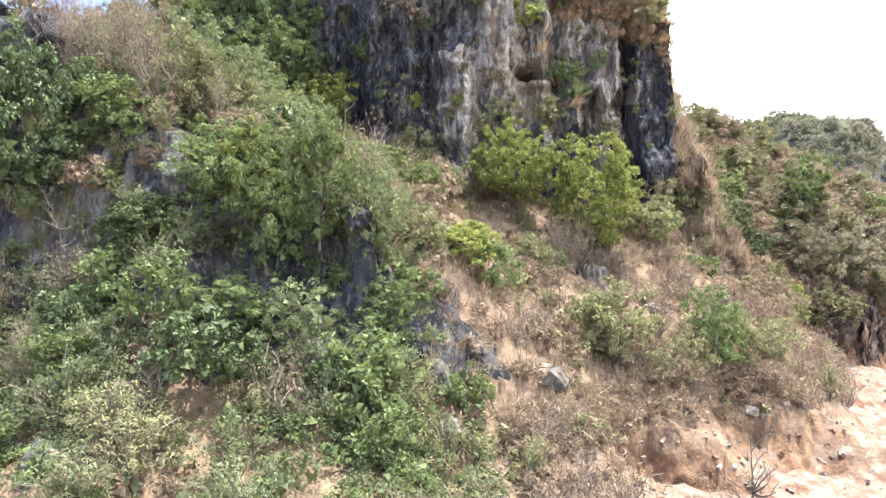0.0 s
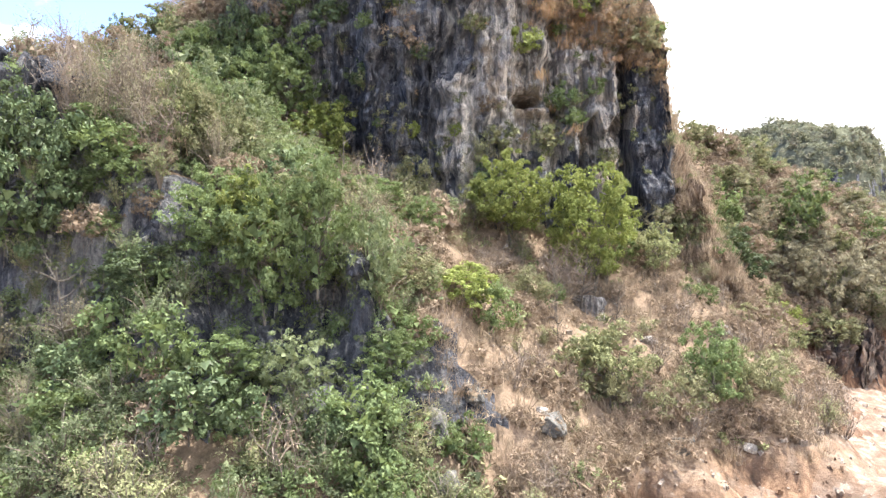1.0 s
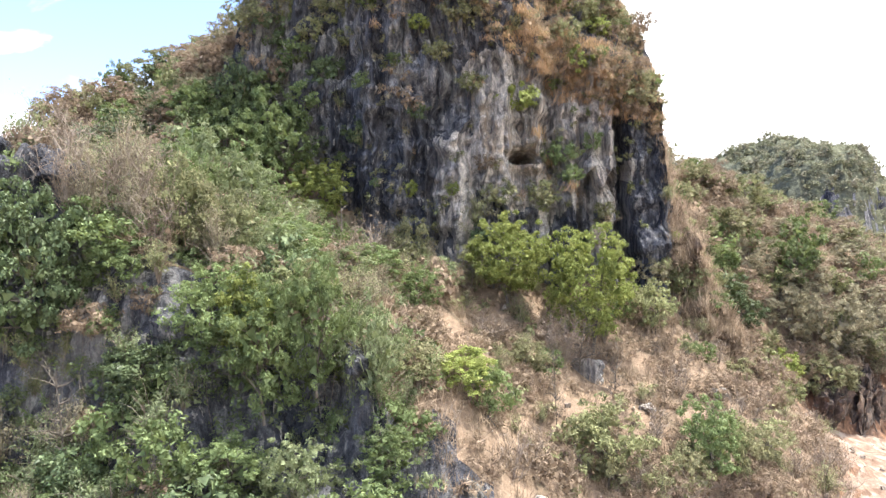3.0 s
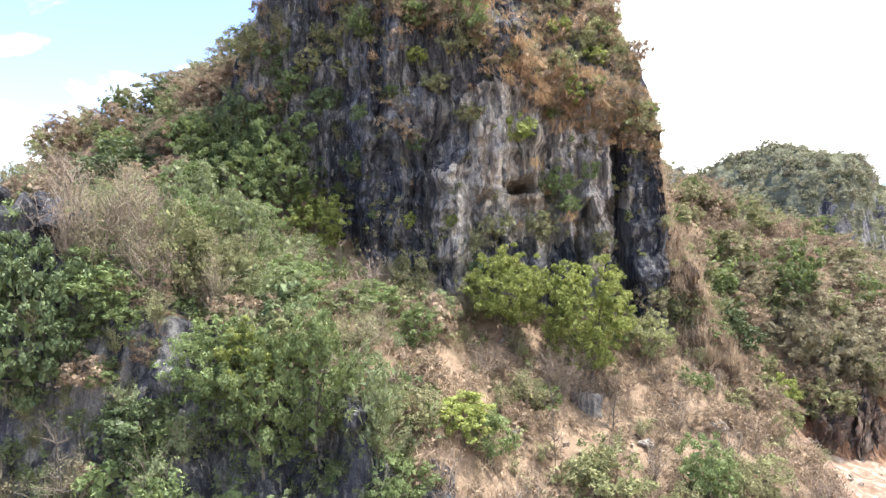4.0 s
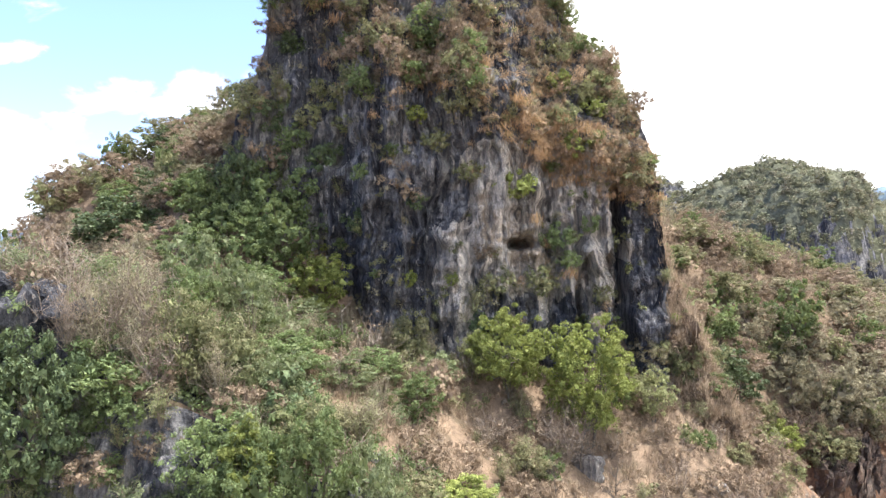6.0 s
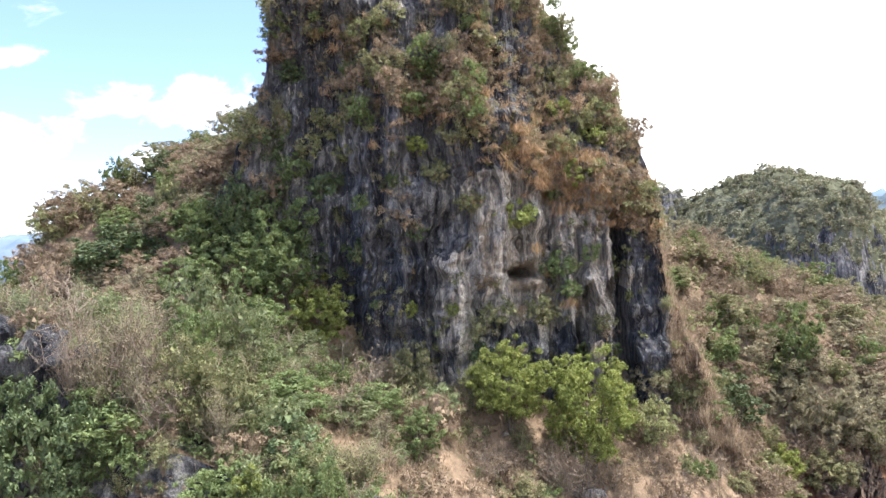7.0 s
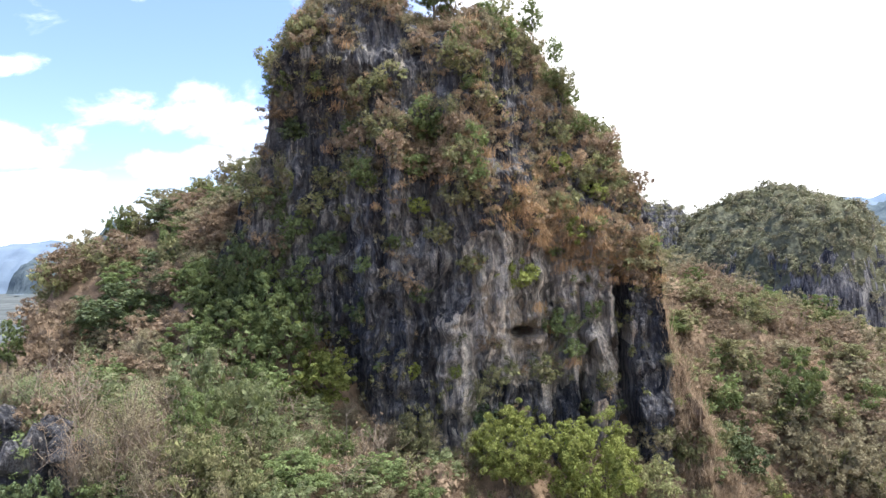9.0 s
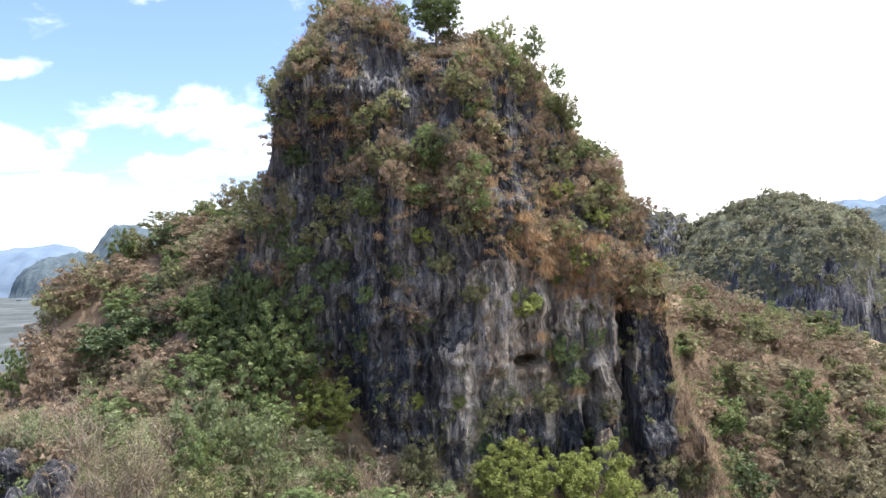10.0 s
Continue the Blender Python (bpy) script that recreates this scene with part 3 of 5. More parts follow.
def make_spray(seed, height, wide, stalks, per, size, slim, trunk=0.03):
    """A shrub of thin arching stalks, with leaves along their outer halves."""
    rng = np.random.default_rng(seed)
    wood, crown = Soup(), Soup()
    for k in range(stalks):
        ang, out = rng.uniform(0, 2 * np.pi), wide * rng.uniform(0.15, 1.0)
        tip = np.array([math.cos(ang) * out, math.sin(ang) * out, height * rng.uniform(0.45, 1.0) * (1 - 0.35 * (out / wide) ** 2)])
        t = np.linspace(0, 1, 4)[:, None]
        knee = np.array([tip[0] * 0.35, tip[1] * 0.35, tip[2] * rng.uniform(0.75, 1.15)])
        pts = 2 * t * (1 - t) * knee + t * t * tip
        pts[0, 2] = -0.3
        ribbon(wood, rng, pts, trunk, trunk * 0.3)
        if per:
            u = rng.uniform(0.3, 1.0, (int(per * 2.0), 1))
            at = 2 * u * (1 - u) * knee + u * u * tip + rng.normal(0, 0.075 * wide, (len(u), 3))
            face = at - (0, 0, 0.45 * height)
            sprigs(crown, rng, at, face / (np.linalg.norm(face, axis=1, keepdims=True) + 1e-9) + (0, 0, 0.5), size * 0.95, slim * 0.85, 0.5)
    return wood, crown


def make_twiggy(seed, height, wide, stalks, forks, leaf, size):
    """A leafless shrub of forking twigs, with a few withered leaves."""
    rng = np.random.default_rng(seed)
    wood, crown = Soup(), Soup()
    for k in range(stalks):
        ang, out = rng.uniform(0, 2 * np.pi), wide * rng.uniform(0.1, 0.95)
        tip = np.array([math.cos(ang) * out, math.sin(ang) * out, height * rng.uniform(0.5, 1.0)])
        pts = limb(rng, np.array([0, 0, -0.3]), tip, 0.3, 4)
        tube(wood, pts, 0.04, 0.015, 3)
        for q in range(forks):
            a = pts[rng.integers(1, 4)]
            b = a + rng.normal(0, 0.28, 3) * wide + (0, 0, 0.18 * height)
            ribbon(wood, rng, limb(rng, a, b, 0.3, 3), 0.022, 0.008)
            if leaf:
                sprigs(crown, rng, b + rng.normal(0, 0.12 * wide, (leaf, 3)), np.tile((0, 0, 0.6), (leaf, 1)), size * 0.85, 0.32, 0.4)
    return wood, crown


def make_dead(seed, height, wide, limbs, trunk):
    """A dead tree: a leaning trunk, bare limbs and their forks."""
    rng = np.random.default_rng(seed)
    wood, crown, boughs = Soup(), Soup(), Soup()
    stem = limb(rng, np.array([0, 0, -0.4]), np.array([rng.normal(0, 0.08 * height), rng.normal(0, 0.05 * height), height]), 0.12, 9)
    tube(wood, stem, trunk, trunk * 0.15, 6)
    for k in range(limbs):
        t = rng.uniform(0.25, 0.97)
        a = stem[int(t * 8)]
        ang = rng.uniform(0, 2 * np.pi)
        b = a + np.array([math.cos(ang), math.sin(ang), 0]) * wide * (1.1 - 0.75 * t) + (0, 0, height * rng.uniform(0.05, 0.2))
        pts = limb(rng, a, b, 0.3, 5)
        tube(boughs, pts, trunk * 0.4, trunk * 0.08, 4)
        for q in range(5):
            c = pts[rng.integers(1, 5)]
            d = c + rng.normal(0, 0.2, 3) * wide + (0, 0, 0.12 * height)
            tube(boughs, limb(rng, c, d, 0.3, 3), trunk * 0.14, trunk * 0.05, 3)
    return wood, crown, boughs


def plant(name, label, category, group, soups, bark_mat, leaf_mat, trunk_name="trunk"):
    """A plant with its wood and its crown as parts, standing at the origin."""
    root = tagged(new(name), label, category, group)
    for part_name, soup, mat in ((trunk_name, soups[0], bark_mat), ("crown", soups[1], leaf_mat)):
        if soup.n:
            ob = new(part_name, soup.mesh(part_name, mat))
            ob.parent = root
            if part_name == trunk_name and len(soups) > 2:
                boughs = new("branchwork", soups[2].mesh("branchwork", bark_mat))
                boughs.parent = ob
    return root


KINDS = {}


def kind(key, name, label, category, group, soups, bark_mat, leaf_mat, trunk_name="trunk"):
    KINDS.setdefault(key, []).append((name, label, category, group, soups, bark_mat, leaf_mat, trunk_name))


G_BUSH, O_SHRUB, D_SHRUB = "leafy mid-green bush rooted on the slope", "olive-green feathery shrub with thin arching stalks", "withered brown shrub with bare twigs"
K_BUSH, Y_BUSH = "dense dark green bush on the rocks", "bright yellow-green bush on a ledge"
for s in range(4):
    kind("green", "bush", G_BUSH, "bush", "green bushes", make_tree(100 + s, 2.6, 1.5, 0.2, 24, 40, 0.165, 0.55, 0.06, 0.16, stems=3), BARK, LEAF["green"], "stem")
    kind("olive", "shrub", O_SHRUB, "shrub", "olive shrubs", make_spray(120 + s, 2.9, 1.65, 34, 20, 0.155, 0.42), TWIG, LEAF["olive"], "stem")
    kind("fern", "shrub", "light green feathery shrub with thin arching stalks", "shrub", "feathery shrubs", make_spray(130 + s, 2.9, 1.65, 36, 21, 0.16, 0.42), TWIG, LEAF["fern"], "stem")
    kind("dry", "dry_shrub", D_SHRUB, "shrub", "withered shrubs", (make_twiggy(140 + s, 2.3, 1.5, 15, 7, 3, 0.19) if s % 2 else make_tree(140 + s, 2.2, 1.5, 0.1, 20, 38, 0.24, 0.18, 0.05, 0.14, 0.0, 3)), TWIG, LEAF["dry"], "stem")
    kind("dark", "bush", K_BUSH, "bush", "dark green bushes", make_tree(160 + s, 2.8, 1.5, 0.2, 24, 38, 0.175, 0.6, 0.06, 0.16, stems=2), BARK, LEAF["dark"], "stem")
    kind("fargreen", "bush", G_BUSH, "bush", "green bushes", make_tree(500 + s, 2.6, 1.5, 0.2, 20, 34, 0.19, 0.55, 0.07, 0.16, stems=2), BARK, LEAF["green"], "stem")
    kind("farolive", "shrub", O_SHRUB, "shrub", "olive shrubs", make_tree(520 + s, 2.5, 1.6, 0.0, 22, 34, 0.17, 0.45, 0.05, 0.18, 0.3, 2), TWIG, LEAF["olive"], "stem")
    kind("fardry", "brushwood", D_SHRUB, "shrub", "withered shrubs", make_tree(540 + s, 2.2, 1.5, 0.1, 17, 36, 0.27, 0.17, 0.05, 0.15, 0.0, 3), TWIG, LEAF["dry"], "stem")
    kind("fardark", "bush", K_BUSH, "bush", "dark green bushes", make_tree(560 + s, 2.7, 1.5, 0.1, 20, 34, 0.19, 0.55, 0.07, 0.16, stems=2), BARK, LEAF["dark"], "stem")
    kind("tree", "tree", "broad-crowned green tree on the hillside", "tree", "hillside trees",
         make_tree(180 + s, 6.2, 2.7, 0.0, 58, 74, 0.165, 0.55, 0.1, 0.105), BARK, LEAF["green"])
    kind("darktree", "tree", "dense dark green tree on the ridge", "tree", "dark trees",
         make_tree(200 + s, 6.0, 2.9, 0.6, 58, 74, 0.18, 0.6, 0.14, 0.105), BARK, LEAF["dark"])
    kind("olivetree", "tree", "thin-leaved olive green tree", "tree", "olive trees",
         make_tree(220 + s, 6.0, 2.8, 0.2, 52, 52, 0.2, 0.45, 0.11, 0.115, 0.5, 2), BARK, LEAF["olive"])
    kind("yellowtree", "tree", "bright yellow-green tree on the slope", "tree", "yellow-green trees",
         make_tree(300 + s, 6.1, 2.7, 0.3, 60, 76, 0.19, 0.55, 0.15, 0.105), BARK, LEAF["yellow"])
    kind("foottree", "tree", "large yellow-green tree at the tower's foot", "tree", "yellow-green trees",
         make_tree(460 + s, 11.0, 4.9, 1.6, 130, 90, 0.22, 0.55, 0.2, 0.078), BARK, LEAF["yellow"])
    kind("browntree", "tree", "half-withered brown tree with thin leaves", "tree", "withered trees",
         make_twiggy(320 + s, 5.4, 2.7, 26, 15, 5, 0.17), TWIG, LEAF["dry"])
    kind("ferntree", "tree", "light green tree with thin drooping leaves", "tree", "light green trees",
         make_tree(340 + s, 6.0, 2.8, 0.2, 52, 54, 0.17, 0.42, 0.1, 0.115, 0.5, 2), BARK, LEAF["fern"])
    kind("greytree", "tree", "tall feathery grey-green tree with wispy upright stalks", "tree", "feathery grey trees",
         make_spray(600 + s, 6.0, 2.6, 84, 32, 0.16, 0.32, 0.035), TWIG, LEAF["grey"])
    kind("fargreytree", "tree", "domed grey-brown tree with fine drooping leaves", "tree", "feathery grey trees",
         make_tree(620 + s, 6.0, 2.8, 0.7, 42, 52, 0.235, 0.24, 0.12, 0.105, 0.3, 3), TWIG, LEAF["grey"])
    if s < 2:
        kind("bigdark", "tree", "large dark green broad-leaved tree overhanging the cliff", "tree", "dark trees",
             make_tree(640 + s, 8.5, 3.9, 0.8, 110, 84, 0.2, 0.6, 0.2, 0.085), BARK, LEAF["dark"])
    if s < 1:
        kind("summittree", "tree", "lone round-crowned green tree on the summit", "tree", "dark trees",
             make_tree(700, 9.0, 3.6, 2.6, 170, 90, 0.17, 0.55, 0.26, 0.08), BARK, LEAF["green"])
    kind("fartree", "tree", "broad-crowned green tree on the hillside", "tree", "hillside trees",
         make_tree(360 + s, 6.1, 2.7, 0.9, 46, 62, 0.21, 0.55, 0.14, 0.09), BARK, LEAF["green"])
    kind("farolivetree", "tree", "thin-leaved olive green tree", "tree", "olive trees",
         make_tree(380 + s, 6.0, 2.8, 0.8, 42, 54, 0.21, 0.48, 0.12, 0.1, 0.3, 2), BARK, LEAF["olive"])
    kind("fardarktree", "tree", "dense dark green tree on the hillside", "tree", "dark trees",
         make_tree(440 + s, 6.0, 2.8, 0.3, 46, 60, 0.21, 0.55, 0.14, 0.12, 0.3, 2), BARK, LEAF["dark"])
    kind("farbrowntree", "tree", "half-withered brown tree with thin leaves", "tree", "withered trees",
         make_tree(420 + s, 5.8, 2.8, 0.6, 40, 50, 0.285, 0.18, 0.12, 0.11, 0.4, 3), TWIG, LEAF["dry"])
    kind("yellow", "bush", Y_BUSH, "bush", "yellow-green bushes", make_tree(240 + s, 2.4, 1.4, 0.2, 20, 36, 0.18, 0.6, 0.06, 0.16, stems=2), BARK, LEAF["yellow"], "stem")
    kind("rust", "dry_shrub", "rust-brown withered shrub hanging over the rock", "shrub", "rusty shrubs", make_spray(260 + s, 1.8, 1.4, 26, 14, 0.2, 0.22), TWIG, LEAF["rust"], "stem")
    kind("bare", "bare_tree", "leafless grey tree with forking twigs", "tree", "bare trees", make_dead(280 + s, 4.6, 2.2, 15, 0.11), BARK, LEAF["dry"])

FIRST, COUNT = {}, {}


def grow(key, x, y, z, size=1.0, turn=None, lean=0.0, tall=1.0, label=""):
    """Stands a plant of that kind at a place; alike plants share their meshes."""
    n = COUNT.get(key, 0)
    COUNT[key] = n + 1
    variant = n % len(KINDS[key])
    turn = RNG.uniform(0, 360) if turn is None else turn
    m = pose(x, y, z, lean, 0, turn) if not lean else pose(x, y, z, lean, 0, 0) @ pose(0, 0, 0, 0, 0, turn)
    at = (key, variant)
    if at not in FIRST:
        FIRST[at] = plant(*KINDS[key][variant])
        ob = FIRST[at]
    else:
        ob = copy_thing(FIRST[at], m)
    ob.matrix_basis = m @ Matrix.Diagonal((size, size, size * tall, 1))
    if label:
        ob["label"] = label
    return ob


def g1(x, y):
    return float(ground(np.array([x]), np.array([y]))[0])

# ---- what grows where ----
def cell_pick(n, weight, seed):
    rng = np.random.default_rng(seed)
    w = np.clip(weight, 0, None).ravel()
    return rng.choice(len(w), n, p=w / w.sum())


AREA = np.gradient(gy)[:, None] * np.gradient(gx)[None, :] * np.sqrt(1 + np.hypot(*np.gradient(GZ, gy, gx)) ** 2)
TAREA = np.abs(np.gradient(TZ, axis=0)) * (tx[1] - tx[0])


def inside(x0, x1, y0, y1):
    return ((GX > x0) & (GX < x1) & (GY > y0) & (GY < y1)).astype(float)


# the wedge of land that lies open to the valley
WEDGE = (np.abs(GX) < 0.72 * GY + 4).astype(float)
# open spots round rocks and bare earth that nothing hides
OPEN = np.ones_like(GX)
for ox, oy, orad in ((3.0, 33.6, 1.8), (7.3, 44.6, 1.5), (15.4, 63.6, 3.0), (-0.4, 39.4, 0.9), (1.0, 56.0, 2.2), (1.5, 60.5, 2.4), (-30.0, 46.6, 2.8), (-27.4, 47.6, 1.6), (-34.0, 46.5, 2.0), (39.0, 83.5, 2.5)):
    OPEN *= 1 - 0.75 * ease((orad - np.hypot(GX - ox, GY - oy)) / 0.8 + 0.5)


def ground_spots(n, where, seed):
    """Places on the ground, as many to every square metre of slope as the weight says."""
    k = cell_pick(n, where * AREA * OPEN * WEDGE, seed)
    rng = np.random.default_rng(seed + 500)
    x, y = GX.ravel()[k] + rng.uniform(-0.3, 0.3, n), GYD.ravel()[k] + rng.uniform(-0.2, 0.2, n)
    return np.stack([x, y, GZ.ravel()[k]], -1)


def tower_spots(n, where, seed):
    k = cell_pick(n, where * TAREA, seed)
    return front.reshape(-1, 3)[k] + np.random.default_rng(seed + 500).uniform(-0.1, 0.1, (n, 3))


def apart(spots, gap):
    """Leaves out places that crowd one another."""
    used, kept = {}, []
    for p in spots:
        c = tuple((p // gap).astype(int))
        near = (q for dx in (-1, 0, 1) for dy in (-1, 0, 1) for dz in (-1, 0, 1) for q in used.get((c[0] + dx, c[1] + dy, c[2] + dz), ()))
        if any(((p - q) ** 2).sum() < gap * gap for q in near):
            continue
        used.setdefault(c, []).append(p)
        kept.append(p)
    return np.array(kept)


def sow(spots, weights, seed, sizes, lean=(0, 0)):
    """Plants of mixed kinds at the given places."""
    rng = np.random.default_rng(seed)
    keys = list(weights)
    p = np.array([weights[k] for k in keys], float)
    p /= p.sum()
    for q in spots:
        key = keys[rng.choice(len(keys), p=p)]
        tilt = rng.uniform(*lean)
        grow(key, q[0], q[1] + 0.15, q[2] - 0.15, size=rng.uniform(*sizes), turn=rng.uniform(0, 360), lean=tilt, tall=rng.uniform(0.8, 1.2))


# -- low growth that nobody could count: joined into stuff
def tuft_leafy(seed, n=46, wide=0.8, high=1.0, size=0.26, slim=0.52):
    """A low leafy cushion of a few clumps."""
    rng = np.random.default_rng(seed)
    s = Soup()
    c = rng.normal(0, 0.38, (5, 3)) * (wide, wide, 0) + np.stack([np.zeros(5), np.zeros(5), rng.uniform(0.15, 0.75, 5) * high], -1)
    puffs(s, rng, c, 0.42 * wide, 0.75, n // 4, size, slim * 1.2, 0.15, 2)
    return s.arrays()


def tuft_brush(seed, n=75, wide=0.8, high=1.0):
    """A cushion of tangled dry twigs."""
    rng = np.random.default_rng(seed)
    s = Soup()
    c = rng.normal(0, 0.38, (5, 3)) * (wide, wide, 0) + np.stack([np.zeros(5), np.zeros(5), rng.uniform(0.1, 0.7, 5) * high], -1)
    puffs(s, rng, c, 0.42 * wide, 0.8, n // 5, 0.34, 0.13, -0.3, 2, 1.1)
    sprigs(s, rng, rng.normal(0, 0.42, (16, 3)) * (wide, wide, 0.3) + (0, 0, 0.7 * high), rng.normal(0, 1, (16, 3)) * (1, 1, 0.2), 0.7, 0.05, -0.8)
    return s.arrays()


def tuft_grass(seed, n=19, wide=0.5, high=0.8, hang=0.0):
    rng = np.random.default_rng(seed)
    s = Soup()
    for k in range(n):
        a = rng.normal(0, 0.4, 3) * (wide, wide, 0)
        out = rng.normal(0, 0.35, 3) * (wide, wide, 0)
        h = high * rng.uniform(0.5, 1.1)
        pts = np.stack([a, a + out * 0.4 + (0, 0, h * 0.75), a + out * 1.4 + (0, -0.5 * hang, h * (1 - 1.5 * hang))])
        ribbon(s, rng, pts if hang else pts[::2], 0.02, 0.006)
    return s.arrays()


def carpet(name, label, category, spots, protos, mat, sizes, seed, lift=0.0):
    """One object of many tufts, each turned and sized by chance."""
    rng = np.random.default_rng(seed)
    vs, fs, n = [], [], 0
    for q in spots:
        v, f = protos[rng.integers(len(protos))]
        a, s = rng.uniform(0, 2 * np.pi), rng.uniform(*sizes)
        c, d = math.cos(a) * s, math.sin(a) * s
        t = rng.uniform(0.75, 1.3) * s
        vs.append(np.stack([v[:, 0] * c - v[:, 1] * d + q[0], v[:, 0] * d + v[:, 1] * c + q[1] - lift, v[:, 2] * t + q[2]], -1))
        fs.append(f + n)
        n += len(v)
    me = mesh_of(name, np.concatenate(vs), np.concatenate(fs), False)
    me.materials.append(mat)
    return tagged(new(name, me), label, category, kind="stuff")


LEAFY = [tuft_leafy(300 + k, 46, size=0.24) for k in range(6)]
FINE = [tuft_leafy(310 + k, 120, size=0.12, slim=0.4) for k in range(8)]
BRUSH = [tuft_brush(320 + k) for k in range(6)]
GRASS = [tuft_grass(340 + k) for k in range(6)]
HANG = [tuft_grass(360 + k, 34, 0.6, 0.8, 0.9) for k in range(6)]

patch = 0.5 + 0.9 * fbm(GX * 0.13, GY * 0.13, GZ * 0.1, 3, 91)
tpatch = 0.5 + 0.9 * fbm(TX * 0.16, TZ * 0.13, 0.0, 3, 93)
left_bluff = inside(-48, 0, 35, 50) * np.clip(1.0 - 0.68 * np.pad(rocky.reshape(len(gy) - 1, -1), ((0, 1), (0, 1))), 0.3, 1)
bare_rock = np.maximum(bump(GX, -24.5, -20.5, 1.5) * bump(GZ, 24, 31, 2), bump(GX, -33, -27.5, 2) * bump(GZ, 22.5, 27.5, 2))
left_bluff = left_bluff * (1 - 0.3 * bare_rock) * (1 - 0.55 * (GZ > 27) * (GX > -24))
straw_slope = inside(-15, 2, 50, 72)
left_top = inside(-60, 0, 46, 72) * (1 - 0.7 * straw_slope)
left_foot = inside(-36, 3, 26, 39)
ridge = inside(-68, -20, 66, 112)
slope = inside(-2, 46, 35, 78) * (GZ > 5.0) * (1 - inside(8, 40, 44, 51) * (GZ < 7.5))
right = inside(26, 100, 74, 165) * (GZ > 9.0)
front_mound = inside(-6, 22, 20, 32)

lower = ease((58 - 0.45 * np.clip(TX, 0, 30) - TZ) / 8 + 0.5)
bare_face = lower * bump(TX, -22, 30, 4)
streak = ease((0.15 - fbm(TX * 0.22, TZ * 0.035, 2.0, 3, 95)) * 3)
crest = ease((TZ - TTOP + 9) / 4) * (TX > -24) * (TX < 27)
brushy = 0.7 * crest + np.clip(1 - bare_face, 0.06, 1) * np.clip(0.25 + streak, 0, 1) * np.clip(tpatch + 0.3, 0.1, 1.4) * (TZ > 24) * (TX > -27) * (TX < 31)
ledgy = bare_face * np.clip(tpatch - 0.35, 0, 1) * (TZ > 26) * (TX > -22) * (TX < 30)

carpet("tower_brush", "tangled grey-brown dry brush clinging to the tower's ledges", "brush", tower_spots(1150, brushy, 21), BRUSH, LEAF["grey"], (0.8, 1.5), 31, 0.2)
carpet("rusty_brush", "rust-brown dry brush draped over the tower's upper ledges", "brush", tower_spots(620, brushy * bump(TX, -6, 30, 6) * (0.25 + bump(TZ, 46, 70, 8)), 20), BRUSH, LEAF["rust"], (0.8, 1.5), 30, 0.25)
carpet("tower_leaves", "low olive growth among the rock ledges", "undergrowth", tower_spots(480, brushy * np.clip(tpatch, 0, 1) + 0.5 * ledgy, 22), LEAFY, LEAF["olive"], (0.7, 1.3), 32, 0.2)
carpet("hanging_grass", "rust-coloured dry grass hanging over the overhang", "grass", tower_spots(300, bump(TX, 9, 28, 4) * bump(TZ + 0.25 * (TX - 18), 48.5, 56, 4) * np.clip(tpatch + 0.2, 0, 1) + 0.05 * brushy, 23), HANG, LEAF["brow"], (0.9, 1.9), 33, 0.4)
carpet("bluff_undergrowth", "thick light green undergrowth on the bluff", "undergrowth", ground_spots(800, left_bluff + 0.7 * left_foot + 0.5 * left_top, 24), FINE, LEAF["fern"], (0.9, 1.9), 34, 0.2)
carpet("bluff_leaves", "fresh green undergrowth on the bluff", "undergrowth", ground_spots(600, left_bluff * np.clip(patch + 0.2, 0, 1.5) + 0.15 * left_foot + 0.15 * left_top, 25), FINE, LEAF["green"], (0.9, 1.9), 35, 0.3)
carpet("hillside_brush", "brown dry brush covering the hillside", "brush", ground_spots(1300, 1.2 * slope + 0.9 * straw_slope + 0.5 * ridge + 0.4 * right + 0.22 * left_foot + 0.3 * left_top + front_mound, 26), BRUSH, LEAF["dry"], (0.8, 2.0), 36)
carpet("hillside_leaves", "patches of olive undergrowth on the hillside", "undergrowth", ground_spots(420, (0.4 * slope + 0.6 * ridge + 0.3 * right) * np.clip(patch, 0, 1.3), 27), LEAFY, LEAF["olive"], (0.9, 1.9), 37)
carpet("dry_grass", "straw-coloured dry grass between the shrubs", "grass", ground_spots(2900, 1.3 * slope * np.clip(1.3 - patch, 0, 1) + 1.2 * straw_slope + 0.6 * right + 0.25 * ridge + 0.5 * front_mound + 0.2 * left_top, 28), GRASS, LEAF["straw"], (0.8, 1.6), 38)

carpet("flank_grass", "pale dry grass on the tower's flank", "grass", tower_spots(750, ((TX > 28.4) & (TZ < 52) & (TZ > 16)).astype(float), 30), GRASS, LEAF["straw"], (1.0, 2.0), 39, 0.1)
lip = bump(GX, 4, 34, 3) * np.maximum(bump(GY, 38, 58, 3) * bump(GZ, 6.8, 9.4, 1.0), 0) * (GX < 34)
carpet("bank_brush", "dry brown brush hanging over the cut bank", "brush", ground_spots(230, lip, 63), BRUSH, LEAF["dry"], (0.8, 1.6), 64, 0.5)
vines = Soup()
vrng = np.random.default_rng(77)
for q in ground_spots(110, left_bluff * (GZ > 19) * inside(-30, -2, 38, 48), 29):
    drop = vrng.uniform(2.0, 6.0)
    a = q + (vrng.normal(0, 0.2), -0.6, 0.5)
    ribbon(vines, vrng, np.stack([a, a + (vrng.normal(0, 0.2), -0.5, -0.4 * drop), a + (vrng.normal(0, 0.35), -0.7, -drop)]), 0.016, 0.01)
